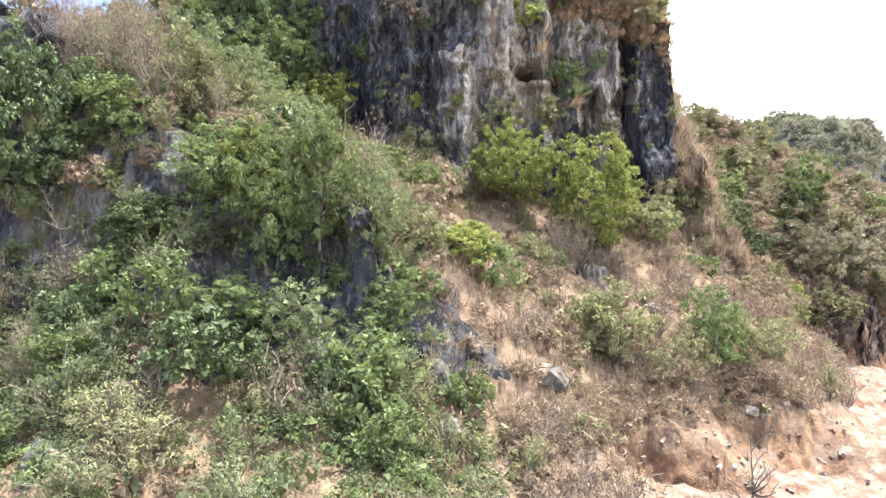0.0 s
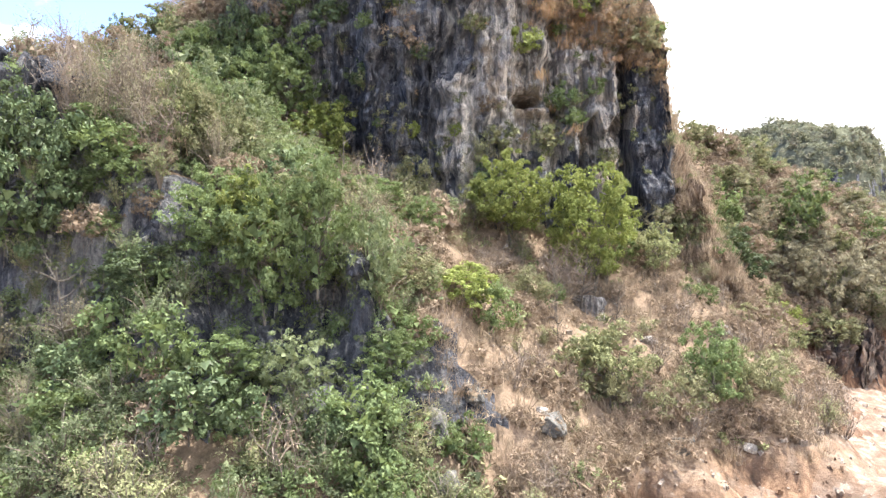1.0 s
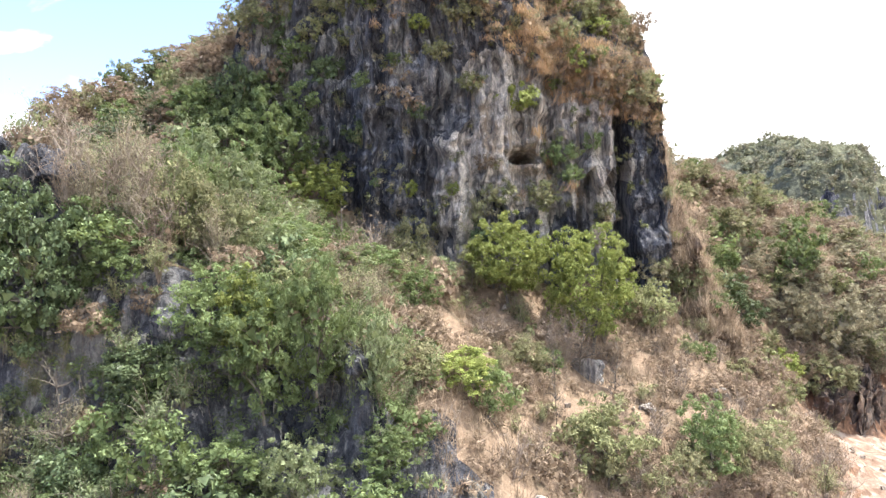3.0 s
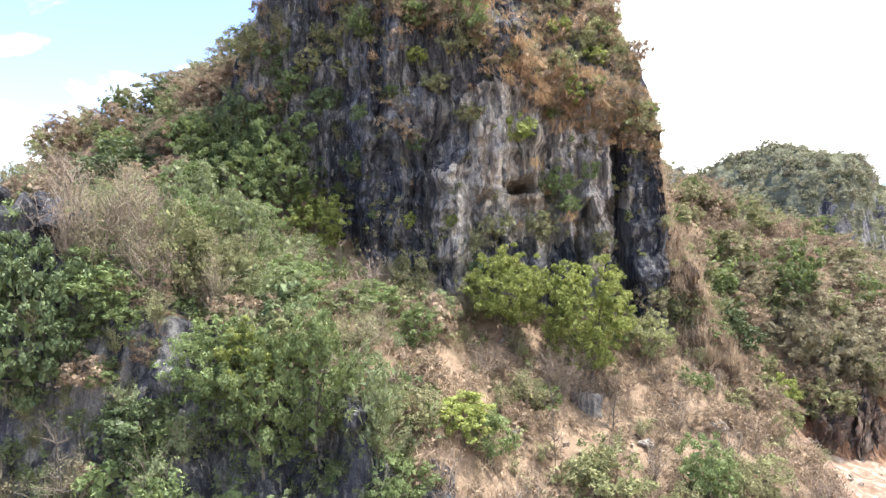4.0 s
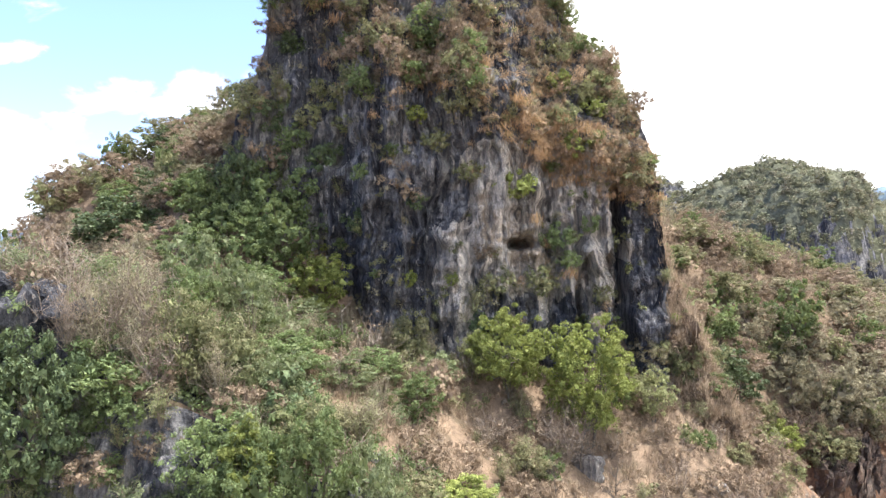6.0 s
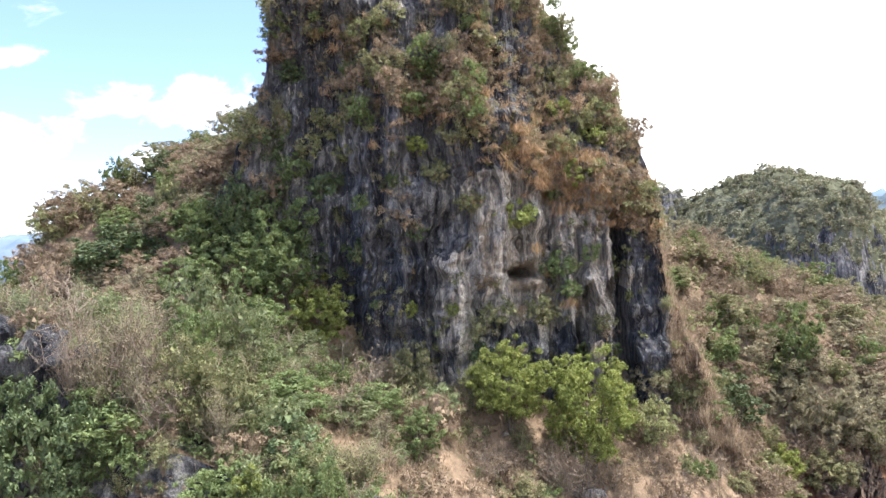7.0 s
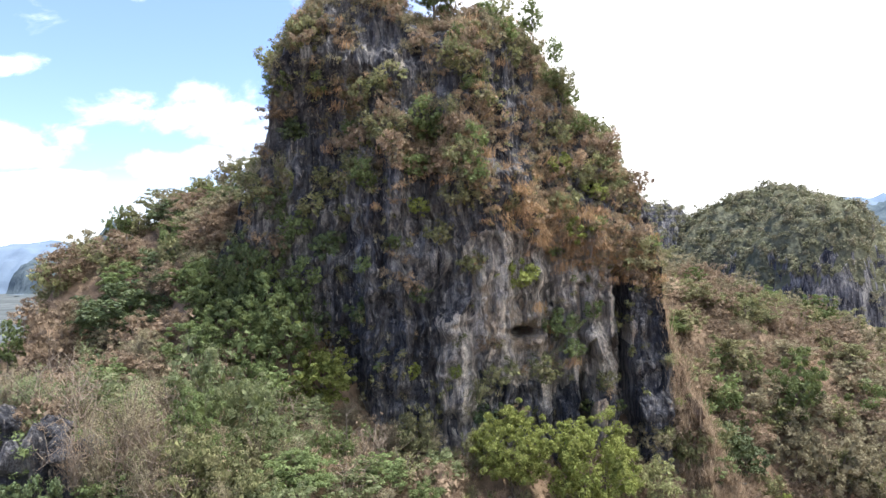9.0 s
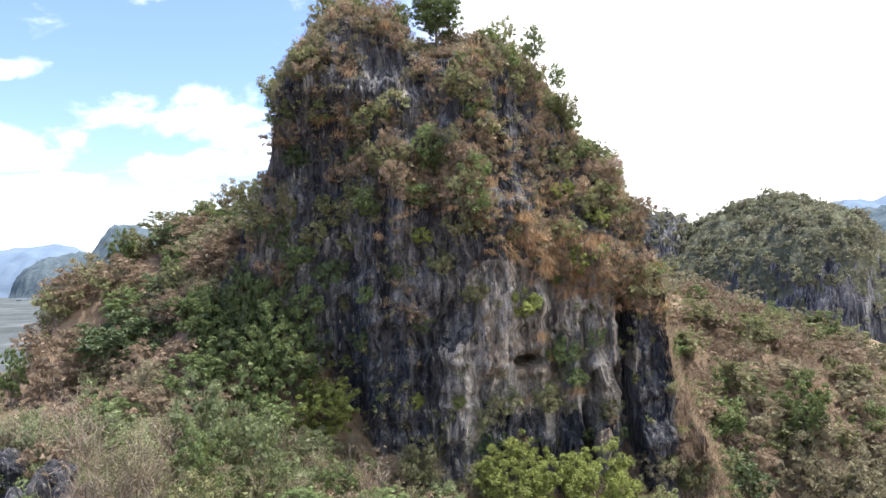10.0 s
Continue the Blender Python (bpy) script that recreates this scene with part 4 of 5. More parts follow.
tagged(new("vine", vines.mesh("vine", TWIG)), "pale lianas hanging down the bluff", "vine", kind="stuff")

# -- shrubs and trees that stand out
sow(apart(ground_spots(500, left_bluff + 0.5 * left_foot, 41), 1.7)[:90], {"fern": 3.0, "olive": 2.0, "green": 1.5, "dark": 1.1, "dry": 2.2}, 11, (0.9, 1.7), (0, 14))
sow(apart(ground_spots(60, bare_rock * inside(-36, -18, 36, 50), 50), 1.5)[:16], {"olive": 2, "green": 2, "dry": 1.5}, 20, (0.7, 1.2), (15, 35))
sow(apart(ground_spots(300, left_top, 42), 2.0)[:66], {"fern": 1.4, "olive": 1.6, "green": 1.2, "dry": 2.4}, 12, (1.0, 2.0))
sow(apart(ground_spots(420, ridge, 43), 2.4)[:56], {"fardry": 4, "farolive": 2, "fargreen": 1.2, "fardark": 1}, 13, (1.3, 2.2))
sow(apart(ground_spots(360, slope, 44), 1.9)[:130], {"dry": 4.4, "olive": 1.6, "green": 0.7}, 14, (0.6, 1.4))
sow(apart(ground_spots(600, right * (GY < 140), 45), 2.8)[:62], {"fardry": 4.6, "farolive": 1.3, "rust": 1.2, "fargreen": 0.4}, 15, (1.3, 2.6))
sow(apart(ground_spots(80, front_mound + 0.4 * left_foot, 46), 2.0)[:30], {"dry": 3, "olive": 1.5}, 16, (0.7, 1.1))
sow(apart(ground_spots(120, inside(5, 17, 31.5, 37.5), 49), 1.3)[:24], {"dry": 4, "olive": 0.3}, 19, (0.7, 1.05))
sow(apart(tower_spots(900, brushy, 47), 1.5)[:215], {"fardry": 3.6, "farolive": 2.6, "rust": 1.4, "fargreen": 1.2}, 17, (0.7, 1.6), (8, 35))
sow(apart(tower_spots(120, ledgy, 48), 2.0)[:32], {"farolive": 2, "fargreen": 2, "yellow": 0.5}, 18, (0.4, 0.8), (10, 40))


def tree_at(key, x, y, z, wide, tall, base=2.7, high=6.1, label="", on_rock=False):
    """A tree of that width and height, its foot at the place."""
    if y < 130 and z < 60 and not on_rock:
        z, tall = g1(x, y) - 0.2, max(z + tall - g1(x, y), 2.2)
    s = wide / (2 * base)
    grow(key, x, y, z, size=s, tall=tall / (high * s), label=label)


# the trees at the tower's foot
tree_at("foottree", 7.8, 68.8, 22.3, 9.0, 11.6, 4.8, 11.0)
tree_at("foottree", 16.4, 68.6, 20.5, 10.2, 12.2, 4.8, 11.0, "wide yellow-green tree at the tower's foot")
tree_at("yellowtree", -13.4, 72.2, 33.0, 7.2, 7.4, label="fresh green round-crowned tree beside the tower")
tree_at("olivetree", -3.0, 69.5, 28.0, 5.0, 6.0)
tree_at("olivetree", 24.5, 72.5, 19.5, 5.5, 7.0)
tree_at("olivetree", 3.8, 69.8, 26.0, 3.8, 5.5)
# on the summit
tree_at("summittree", 0.5, 83.8, 81.4, 7.0, 9.2, 3.6, 9.0)
tree_at("olivetree", 9.0, 83.5, 80.6, 4.2, 5.2, label="olive tree on the summit ridge")
tree_at("tree", 13.2, 83.0, 79.8, 3.2, 4.6, label="small tree on the summit ridge")
tree_at("tree", 16.2, 83.2, 75.4, 2.4, 3.8, label="small tree on the summit's shoulder")
tree_at("olivetree", 17.4, 83.5, 71.0, 4.0, 4.6)
tree_at("olivetree", 22.6, 88.0, 65.5, 3.6, 4.2)
# the ridge to the left
tree_at("darktree", -41.5, 82.5, 37.6, 12.5, 10.6, label="broad dark green tree on the ridge flank")
tree_at("fartree", -50.0, 98.0, 54.0, 4.2, 6.0, label="slender tree standing out on the ridge")
tree_at("farolivetree", -40.0, 103.0, 57.0, 8.0, 7.0)
tree_at("farolivetree", -45.5, 104.0, 57.0, 8.5, 6.6)
tree_at("fartree", -34.0, 99.0, 57.0, 7.0, 6.0)
tree_at("fartree", -53.5, 78.0, 38.0, 4.2, 6.0)
tree_at("fartree", -28.5, 76.0, 44.0, 6.5, 6.5)
tree_at("darktree", -24.0, 77.0, 47.5, 5.5, 6.0)
tree_at("fartree", -31.0, 79.0, 45.0, 6.5, 6.0)
for x, y, z, w, h in ((-36.0, 92.0, 52.0, 8.0, 6.0), (-47.0, 92.0, 50.0, 8.0, 6.0), (-54.0, 90.0, 45.5, 7.0, 6.0), (-49.0, 80.0, 41.0, 8.0, 5.5), (-26.5, 84.0, 54.0, 6.0, 5.5)):
    tree_at("farbrowntree", x, y, z, w, h)
for x, y, w, h, k in ((-37.0, 101.0, 7.0, 7.5, "farolivetree"), (-42.5, 100.0, 6.5, 7.0, "fargreytree"), (-48.0, 100.5, 7.0, 7.0, "farolivetree"), (-31.5, 97.0, 7.0, 7.0, "fargreytree"), (-28.0, 94.0, 6.5, 7.0, "farolivetree"), (-53.0, 96.0, 6.5, 6.5, "fargreytree"), (-57.0, 92.0, 4.0, 4.0, "farolivetree"),
                      (-25.0, 90.0, 6.0, 6.5, "fargreytree"), (-22.5, 85.5, 6.0, 6.5, "farbrowntree"), (-61.0, 84.0, 5.0, 5.5, "fartree")):
    tree_at(k, x, y, g1(x, y), w, h)
# the bluff on the left
for x, y, z, w, h, k in ((-25.5, 46.8, 32.0, 5.5, 6.5, "greytree"), (-22.5, 47.0, 31.0, 4.5, 6.0, "greytree"), (-27.5, 47.0, 34.0, 5.0, 5.0, "browntree"),
                         (-21.8, 54.5, 34.0, 5.0, 5.0, "tree"), (-11.5, 41.5, 22.0, 6.0, 6.5, "tree"), (-8.2, 42.2, 23.5, 5.0, 6.5, "tree"),
                         (-4.8, 43.0, 20.5, 4.5, 6.5, "ferntree"), (-15.5, 43.0, 23.0, 5.5, 6.0, "tree"), (-19.5, 42.0, 18.0, 5.0, 6.0, "darktree"),
                         (-13.0, 39.0, 13.0, 4.5, 5.5, "tree"), (-9.0, 39.5, 13.5, 4.2, 5.0, "ferntree"), (-24.0, 41.5, 15.0, 5.0, 6.0, "greytree"),
                         (-29.5, 41.5, 14.5, 6.0, 7.0, "greytree"), (-24.5, 49.5, 35.0, 7.0, 6.5, "greytree"), (-22.4, 48.2, 33.0, 5.5, 6.0, "browntree"), (-20.6, 46.4, 29.0, 4.6, 5.5, "browntree"), (-30.5, 51.5, 36.5, 7.0, 5.5, "browntree"), (-23.0, 60.0, 38.0, 7.0, 5.0, "ferntree"), (-18.0, 60.0, 34.5, 6.0, 5.0, "ferntree"), (-25.0, 38.0, 11.5, 4.5, 5.0, "greytree"), (-32.0, 38.5, 12.0, 6.0, 6.5, "greytree"), (-16.5, 47.5, 29.0, 5.5, 5.0, "greytree"), (-3.5, 41.5, 13.5, 4.0, 5.0, "tree")):
    tree_at(k, x, y, z, w, h)
for x, y, z, w, h, k in ((-19.8, 48.5, 30.0, 6.0, 7.5, "olivetree"), (-16.4, 49.5, 29.0, 6.0, 6.5, "olivetree"), (-13.2, 42.6, 22.5, 4.6, 6.0, "yellowtree"), (-9.6, 45.5, 24.0, 5.0, 5.5, "olivetree")):
    tree_at(k, x, y, z, w, h)
tree_at("bigdark", -28.3, 44.2, 24.5, 8.0, 10.0, 3.9, 8.5)
tree_at("bigdark", -32.8, 44.8, 27.0, 6.5, 7.0, 3.9, 8.5)
for x, y, w, h, k in ((-21.5, 71.0, 7.0, 9.0, "tree"), (-17.5, 73.5, 7.5, 10.0, "fartree"), (-25.0, 72.5, 7.0, 8.0, "fartree"), (-20.5, 75.0, 6.5, 11.0, "fartree"), (-18.5, 68.5, 6.0, 5.5, "fartree"), (-28.0, 70.0, 7.5, 6.5, "fartree"),
                      (-23.5, 77.5, 6.0, 10.0, "fartree"), (-8.6, 62.5, 5.0, 3.6, "greytree"), (-26.5, 58.0, 6.5, 5.5, "greytree"), (-20.5, 56.5, 5.5, 5.0, "greytree"), (-14.0, 58.0, 6.0, 4.5, "greytree"), (-31.0, 86.0, 7.0, 5.0, "fargreytree"), (-28.5, 83.0, 6.5, 4.5, "farbrowntree"), (-33.5, 88.5, 7.0, 5.0, "fargreytree"), (-26.0, 88.0, 6.5, 5.0, "farbrowntree"), (-24.5, 81.0, 6.0, 5.0, "fargreytree"), (-33.0, 80.0, 6.0, 5.0, "farbrowntree"), (-30.0, 80.5, 6.0, 5.5, "fargreytree"), (-27.0, 79.0, 6.0, 5.0, "fargreytree"), (-35.5, 82.0, 6.0, 5.0, "fargreytree"), (-31.5, 83.0, 6.0, 4.5, "farbrowntree"), (-28.5, 86.0, 6.0, 4.5, "fargreytree")):
    tree_at(k, x, y, g1(x, y), w, h)
# the slope in front
tree_at("yellowtree", 1.7, 49.0, 16.0, 5.2, 6.6, label="bright green young tree on the slope")
tree_at("olivetree", 13.8, 52.0, 10.6, 7.4, 7.2)
tree_at("tree", 23.6, 55.4, 9.2, 5.4, 7.8)
tree_at("olivetree", 20.5, 53.0, 9.0, 4.2, 4.6)
tree_at("olivetree", 30.5, 59.5, 9.5, 5.0, 4.6)
tree_at("olivetree", 8.5, 60.5, 18.0, 4.2, 3.6)
tree_at("olivetree", 26.5, 56.5, 8.8, 4.0, 6.2)
tree_at("bare", 10.0, 54.0, 14.2, 2.4, 7.4, 2.2, 4.6, "thin dead tree on the dry slope")
tree_at("bare", 12.8, 26.8, 5.3, 3.4, 7.2, 2.2, 4.6, "leafless grey tree in front of the quarry cut")
tree_at("browntree", 4.5, 63.0, 19.5, 5.0, 4.2)
tree_at("browntree", 12.5, 64.5, 20.0, 5.5, 4.0)
tree_at("browntree", 7.0, 40.0, 6.5, 4.0, 4.0)
tree_at("olivetree", -2.0, 47.0, 18.5, 4.5, 5.0)
tree_at("bare", 14.5, 65.5, 17.5, 5.0, 4.5, 2.2, 4.6)
tree_at("bare", -9.5, 64.5, 30.0, 6.0, 5.0, 2.2, 4.6, "pale leafless tree below the tower")
tree_at("bare", -23.6, 40.2, 16.0, 5.0, 6.5, 2.2, 4.6, "leafless grey tree against the bluff")
tree_at("bare", -18.0, 38.5, 15.0, 3.6, 5.0, 2.2, 4.6)
tree_at("bare", 17.0, 61.0, 15.0, 3.6, 5.0, 2.2, 4.6)
# the slope to the right
for x, y, z, w, h, k in ((54.7, 97.0, 27.5, 8.5, 7.5, "fartree"), (46.5, 100.5, 29.5, 8.0, 7.5, "farolivetree"), (41.0, 95.0, 24.0, 7.0, 7.5, "farolivetree"), (62.0, 93.0, 12.0, 11.0, 10.5, "fargreytree"), (52.0, 92.5, 15.0, 9.0, 10.0, "fargreytree"), (57.0, 92.0, 14.0, 10.0, 11.0, "fargreytree"), (55.0, 97.0, 20.0, 9.5, 9.5, "fargreytree"), (66.0, 97.0, 15.0, 10.0, 10.0, "fargreytree"),
                         (36.0, 84.0, 22.5, 5.5, 6.5, "farolivetree"), (48.0, 113.0, 37.0, 8.0, 7.0, "farolivetree"), (38.0, 104.0, 33.5, 7.0, 6.5, "fartree"),
                         (72.0, 112.0, 27.0, 8.0, 7.0, "farolivetree"), (84.0, 140.0, 33.0, 9.0, 7.5, "fartree"), (47.5, 88.0, 12.5, 5.0, 3.6, "yellowtree"), (30.5, 78.5, 23.5, 5.0, 6.0, "farolivetree"),
                         (60.0, 118.0, 33.5, 8.0, 6.5, "farolivetree"), (33.0, 96.0, 35.5, 6.0, 6.0, "fartree"), (68.0, 101.0, 20.0, 9.0, 7.0, "farbrowntree"), (58.0, 106.0, 29.0, 9.0, 6.5, "fargreytree"),
                         (44.0, 92.0, 21.0, 7.0, 6.5, "farbrowntree"), (50.0, 124.0, 38.5, 9.0, 6.5, "farbrowntree"), (66.0, 128.0, 34.5, 10.0, 6.5, "farbrowntree"), (76.0, 122.0, 30.0, 9.0, 6.5, "farbrowntree"),
                         (40.0, 112.0, 36.5, 8.0, 6.5, "farbrowntree"), (34.0, 90.0, 31.0, 5.0, 5.5, "farbrowntree"), (60.0, 99.5, 21.5, 8.0, 6.0, "farbrowntree"), (70.0, 94.0, 9.0, 8.0, 9.0, "farolivetree")):
    tree_at(k, x, y, z, w, h)
# more large bushes on both flanks
for q, r in zip(apart(ground_spots(1200, right * (GY < 150), 71), 5.0)[:105], np.random.default_rng(5).random((105, 3))):
    key = "farolivetree" if r[0] < 0.34 else "fardarktree" if r[0] < 0.38 else "fargreytree" if r[0] < 0.66 else "farbrowntree" if r[0] < 0.92 else "fartree"
    tree_at(key, q[0], q[1], q[2] - 0.3, 3.4 + 5.6 * r[1] ** 1.5, 3.0 + 2.2 * r[2] + 3.0 * r[1])
for q, r in zip(apart(ground_spots(400, ridge * (GY < 106), 72), 4.0)[:44], np.random.default_rng(6).random((44, 3))):
    tree_at("farbrowntree" if r[0] < 0.45 else "fargreytree" if r[0] < 0.65 else "fardarktree" if r[0] < 0.78 else "fartree", q[0], q[1], q[2] - 0.3, 4.6 + 3.2 * r[1], 3.6 + 2.6 * r[2])
for x, y, w in ((3.5, 28.0, 4.2), (7.0, 29.5, 4.0), (10.0, 28.5, 4.4), (15.5, 30.0, 4.0), (-1.0, 31.0, 3.6)):
    tree_at("browntree", x, y, g1(x, y) - 0.2, w, 3.3)

for q, r in zip(apart(ground_spots(260, inside(-44, 0, 49, 72), 73), 3.9)[:34], np.random.default_rng(8).random((34, 3))):
    tree_at("ferntree" if r[0] < 0.4 else "greytree" if r[0] < 0.72 else "tree", q[0], q[1], q[2] - 0.3, 4.4 + 2.6 * r[1], 3.6 + 2.4 * r[2])

# single bushes on the rock face
for x, z, s, k in ((9.4, 46.6, 1.6, "yellow"), (-3.4, 36.5, 0.8, "yellow"), (-2.0, 55.3, 1.0, "yellow"), (-2.5, 59.8, 1.3, "green"), (-8.2, 59.0, 0.8, "green"), (-2.2, 45.3, 0.8, "dark"),
                   (15.0, 40.5, 1.4, "green"), (15.8, 38.0, 1.0, "green"), (19.0, 42.5, 0.9, "green"), (4.2, 33.0, 1.5, "olive"), (5.0, 30.5, 1.3, "dark"), (17.2, 52.0, 1.5, "yellow"), (20.5, 57.5, 1.3, "yellow"), (16.0, 60.5, 1.3, "yellow"),
                   (28.0, 36.0, 0.9, "olive"), (-5.5, 64.0, 0.9, "yellow"), (-6.2, 70.5, 1.0, "olive"), (2.0, 66.5, 1.2, "olive"), (-17.5, 76.0, 1.3, "olive"), (-18.0, 66.0, 1.3, "dark"), (-18.6, 72.0, 1.2, "dark"), (-19.5, 61.0, 1.3, "olive"),
                   (9.5, 78.0, 1.3, "green"), (-12.0, 47.5, 1.1, "olive"), (-9.5, 43.0, 1.2, "dark"), (-14.5, 42.5, 1.3, "dark"), (-12.5, 52.0, 0.9, "dark"), (-16.5, 47.0, 1.6, "fargreen"), (-14.0, 50.5, 1.4, "fardark"), (-17.8, 53.5, 1.6, "fargreen"), (-19.5, 50.0, 1.7, "fardark"), (-11.0, 55.5, 1.0, "farolive"), (-15.5, 56.5, 1.2, "farolive"), (-8.8, 49.0, 0.8, "fargreen"),
                   (-20.5, 56.0, 1.6, "fardark"), (-18.5, 45.0, 1.6, "fargreen"), (-21.5, 48.0, 1.6, "fargreen"), (6.8, 35.8, 1.3, "farolive"), (12.5, 35.5, 1.4, "farolive"), (17.0, 36.5, 1.0, "rust"), (20.5, 33.0, 1.2, "rust"), (13.5, 37.0, 1.0, "rust")):
    xx, zz = np.array([x]), np.array([z])
    grow(k, x, float(on_tower(xx, zz)[0]) + 0.2, z - 0.6, size=s, lean=22)


# shrubs along the tower's rim, standing out against the sky
rim = front[-1]
edge = np.random.default_rng(12)
for k in range(64):
    lo, hi = ((-27, -18), (16, 29), (-18, 16), (-24, -19.8))[0 if k < 20 else 1 if k < 34 else 2 if k < 46 else 3]
    q = rim[np.searchsorted(tx, edge.uniform(lo, hi))]
    key = ("farolive", "fardark", "fardry", "fardry", "fargreen", "fargreytree")[edge.integers(6)]
    size = edge.uniform(0.55, 1.1) * (0.45 if key == "fargreytree" else 1.0)
    grow(key, q[0], q[1] - 0.2, q[2] - 0.8, size=size, lean=edge.uniform(0, 14), tall=edge.uniform(0.9, 1.3))


# ---- boulders ----
def boulder_rock(name, stops=((0.045, 0.044, 0.043), (0.115, 0.11, 0.102), (0.27, 0.245, 0.215))):
    m, nt, out = material(name)
    a = world_noise(nt, 0.9, (1, 1, 0.6), 7.0, 0.65, 0.4)
    grain = world_noise(nt, 5.0, (1, 1, 1), 8.0, 0.7)
    col = ramp(nt, a, list(zip((0.34, 0.52, 0.68), stops)))
    col = mixed(nt, 0.6, col, ramp(nt, grain, [(0.3, (0.35, 0.35, 0.36)), (0.7, (1.3, 1.28, 1.25))]), "MULTIPLY")
    p = put(nt, "ShaderNodeBsdfPrincipled", Roughness=0.92)
    nt.links.new(col, p.inputs["Base Color"])
    nt.links.new(bumped(nt, grain, 0.9, 0.15), p.inputs["Normal"])
    nt.links.new(p.outputs[0], out.inputs[0])
    return m


BOULDER = boulder_rock("boulder_limestone")
CRAG = boulder_rock("crag_limestone", ((0.035, 0.028, 0.024), (0.10, 0.072, 0.055), (0.23, 0.16, 0.115)))



def boulder(x, y, z, wide, deep, tall, seed, mat, label):
    """A weathered limestone block, half sunk in the slope."""
    bm = bmesh.new()
    bmesh.ops.create_icosphere(bm, subdivisions=5 if tall > 6 else 4, radius=1.0)
    co = np.array([v.co for v in bm.verts])
    r = 1 + 0.28 * fbm(co[:, 0] * 1.1 + seed, co[:, 1] * 1.1, co[:, 2] * 1.1, 2, seed)
    cut = np.round(fbm(co[:, 0] * 0.9, co[:, 1] * 0.9 + seed, co[:, 2] * 0.9, 2, seed + 3) * 3) / 3 * 0.22
    r = r + cut + 0.12 * fbm(co[:, 0] * 5, co[:, 1] * 5, co[:, 2] * 5 + seed, 3, seed + 5)
    flat = co * r[:, None]
    prng = np.random.default_rng(seed)
    for k in range(11):
        n = prng.normal(0, 1, 3)
        n /= np.linalg.norm(n)
        over = np.clip(flat @ n - prng.uniform(0.55, 0.85), 0, None)
        flat = flat - 0.93 * over[:, None] * n
    if tall > 6:
        flat = flat + co * (0.16 * fbm(co[:, 0] * 7, co[:, 1] * 7, co[:, 2] * 2.5 + seed, 4, seed + 9))[:, None]
    for v, q in zip(bm.verts, flat * (wide / 1.72, deep / 1.72, tall / 1.72)):
        v.co = q
    me = bpy.data.meshes.new("boulder")
    bm.to_mesh(me)
    bm.free()
    me.materials.append(mat)
    ob = tagged(new("boulder", me), label, "rock", "boulders on the slope")
    ob.matrix_basis = pose(x, y, z + tall * 0.28, RNG.uniform(-12, 12), RNG.uniform(-12, 12), RNG.uniform(0, 360))
    return ob


boulder(19.0, 75.8, 28.6, 2.8, 2.2, 5.0, 41, ROCK_OCHRE, "tan limestone block standing in the cave's mouth")
GREY, PALE, DARK = "grey limestone boulder bedded in the slope", "pale broken limestone boulder", "dark weathered limestone outcrop"
for x, y, w, d, t, mat, label in ((7.3, 45.8, 1.5, 1.2, 1.0, ROCK_WARM, PALE), (3.0, 34.5, 1.9, 1.6, 1.5, ROCK_WARM, PALE), (7.6, 43.9, 2.9, 2.2, 1.9, BOULDER, GREY), (18.8, 50.2, 2.6, 2.0, 2.6, BOULDER, DARK),
                                  (15.4, 66.0, 5.0, 3.0, 3.4, ROCK_WARM, GREY), (39.5, 86.0, 4.0, 3.0, 3.2, BOULDER, DARK), (37.0, 86.5, 3.0, 3.0, 2.4, BOULDER, GREY), (-20.3, 32.4, 3.6, 3.0, 2.6, BOULDER, GREY),
                                  (-23.5, 34.0, 3.0, 2.4, 2.0, BOULDER, GREY), (-5.6, 43.4, 3.0, 2.4, 2.6, ROCK, DARK), (-0.4, 41.2, 4.4, 2.6, 2.6, BOULDER, GREY), (2.2, 43.0, 2.2, 2.0, 1.6, BOULDER, GREY), (0.5, 38.2, 2.4, 2.0, 2.2, BOULDER, GREY),
                                  (-26.2, 45.6, 3.0, 2.4, 2.0, BOULDER, GREY), (-21.0, 37.5, 2.6, 2.2, 1.8, BOULDER, GREY), (53.0, 98.0, 4.0, 3.0, 3.0, BOULDER, DARK), (10.5, 62.0, 2.4, 2.0, 1.5, BOULDER, GREY), (20.0, 61.0, 2.0, 1.8, 1.2, ROCK_WARM, PALE),
                                  (29.0, 66.0, 2.4, 2.0, 1.5, ROCK_WARM, PALE), (26.0, 53.5, 1.4, 1.2, 1.1, ROCK_WARM, PALE), (30.5, 58.0, 1.6, 1.3, 1.2, BOULDER, GREY), (6.5, 56.0, 1.8, 1.5, 1.2, BOULDER, GREY), (-34.0, 48.5, 5.2, 3.8, 3.8, ROCK, DARK), (-30.4, 48.4, 4.2, 3.2, 3.2, ROCK, DARK), (-32.4, 47.6, 2.4, 2.2, 2.4, ROCK, DARK), (-37.0, 49.0, 3.0, 2.6, 2.8, ROCK, DARK)):
    boulder(x, y, g1(x, y) - 0.15 * t, 0.85 * w, 0.85 * d, 0.85 * t, int(abs(x * 13 + y * 7)), mat, label)


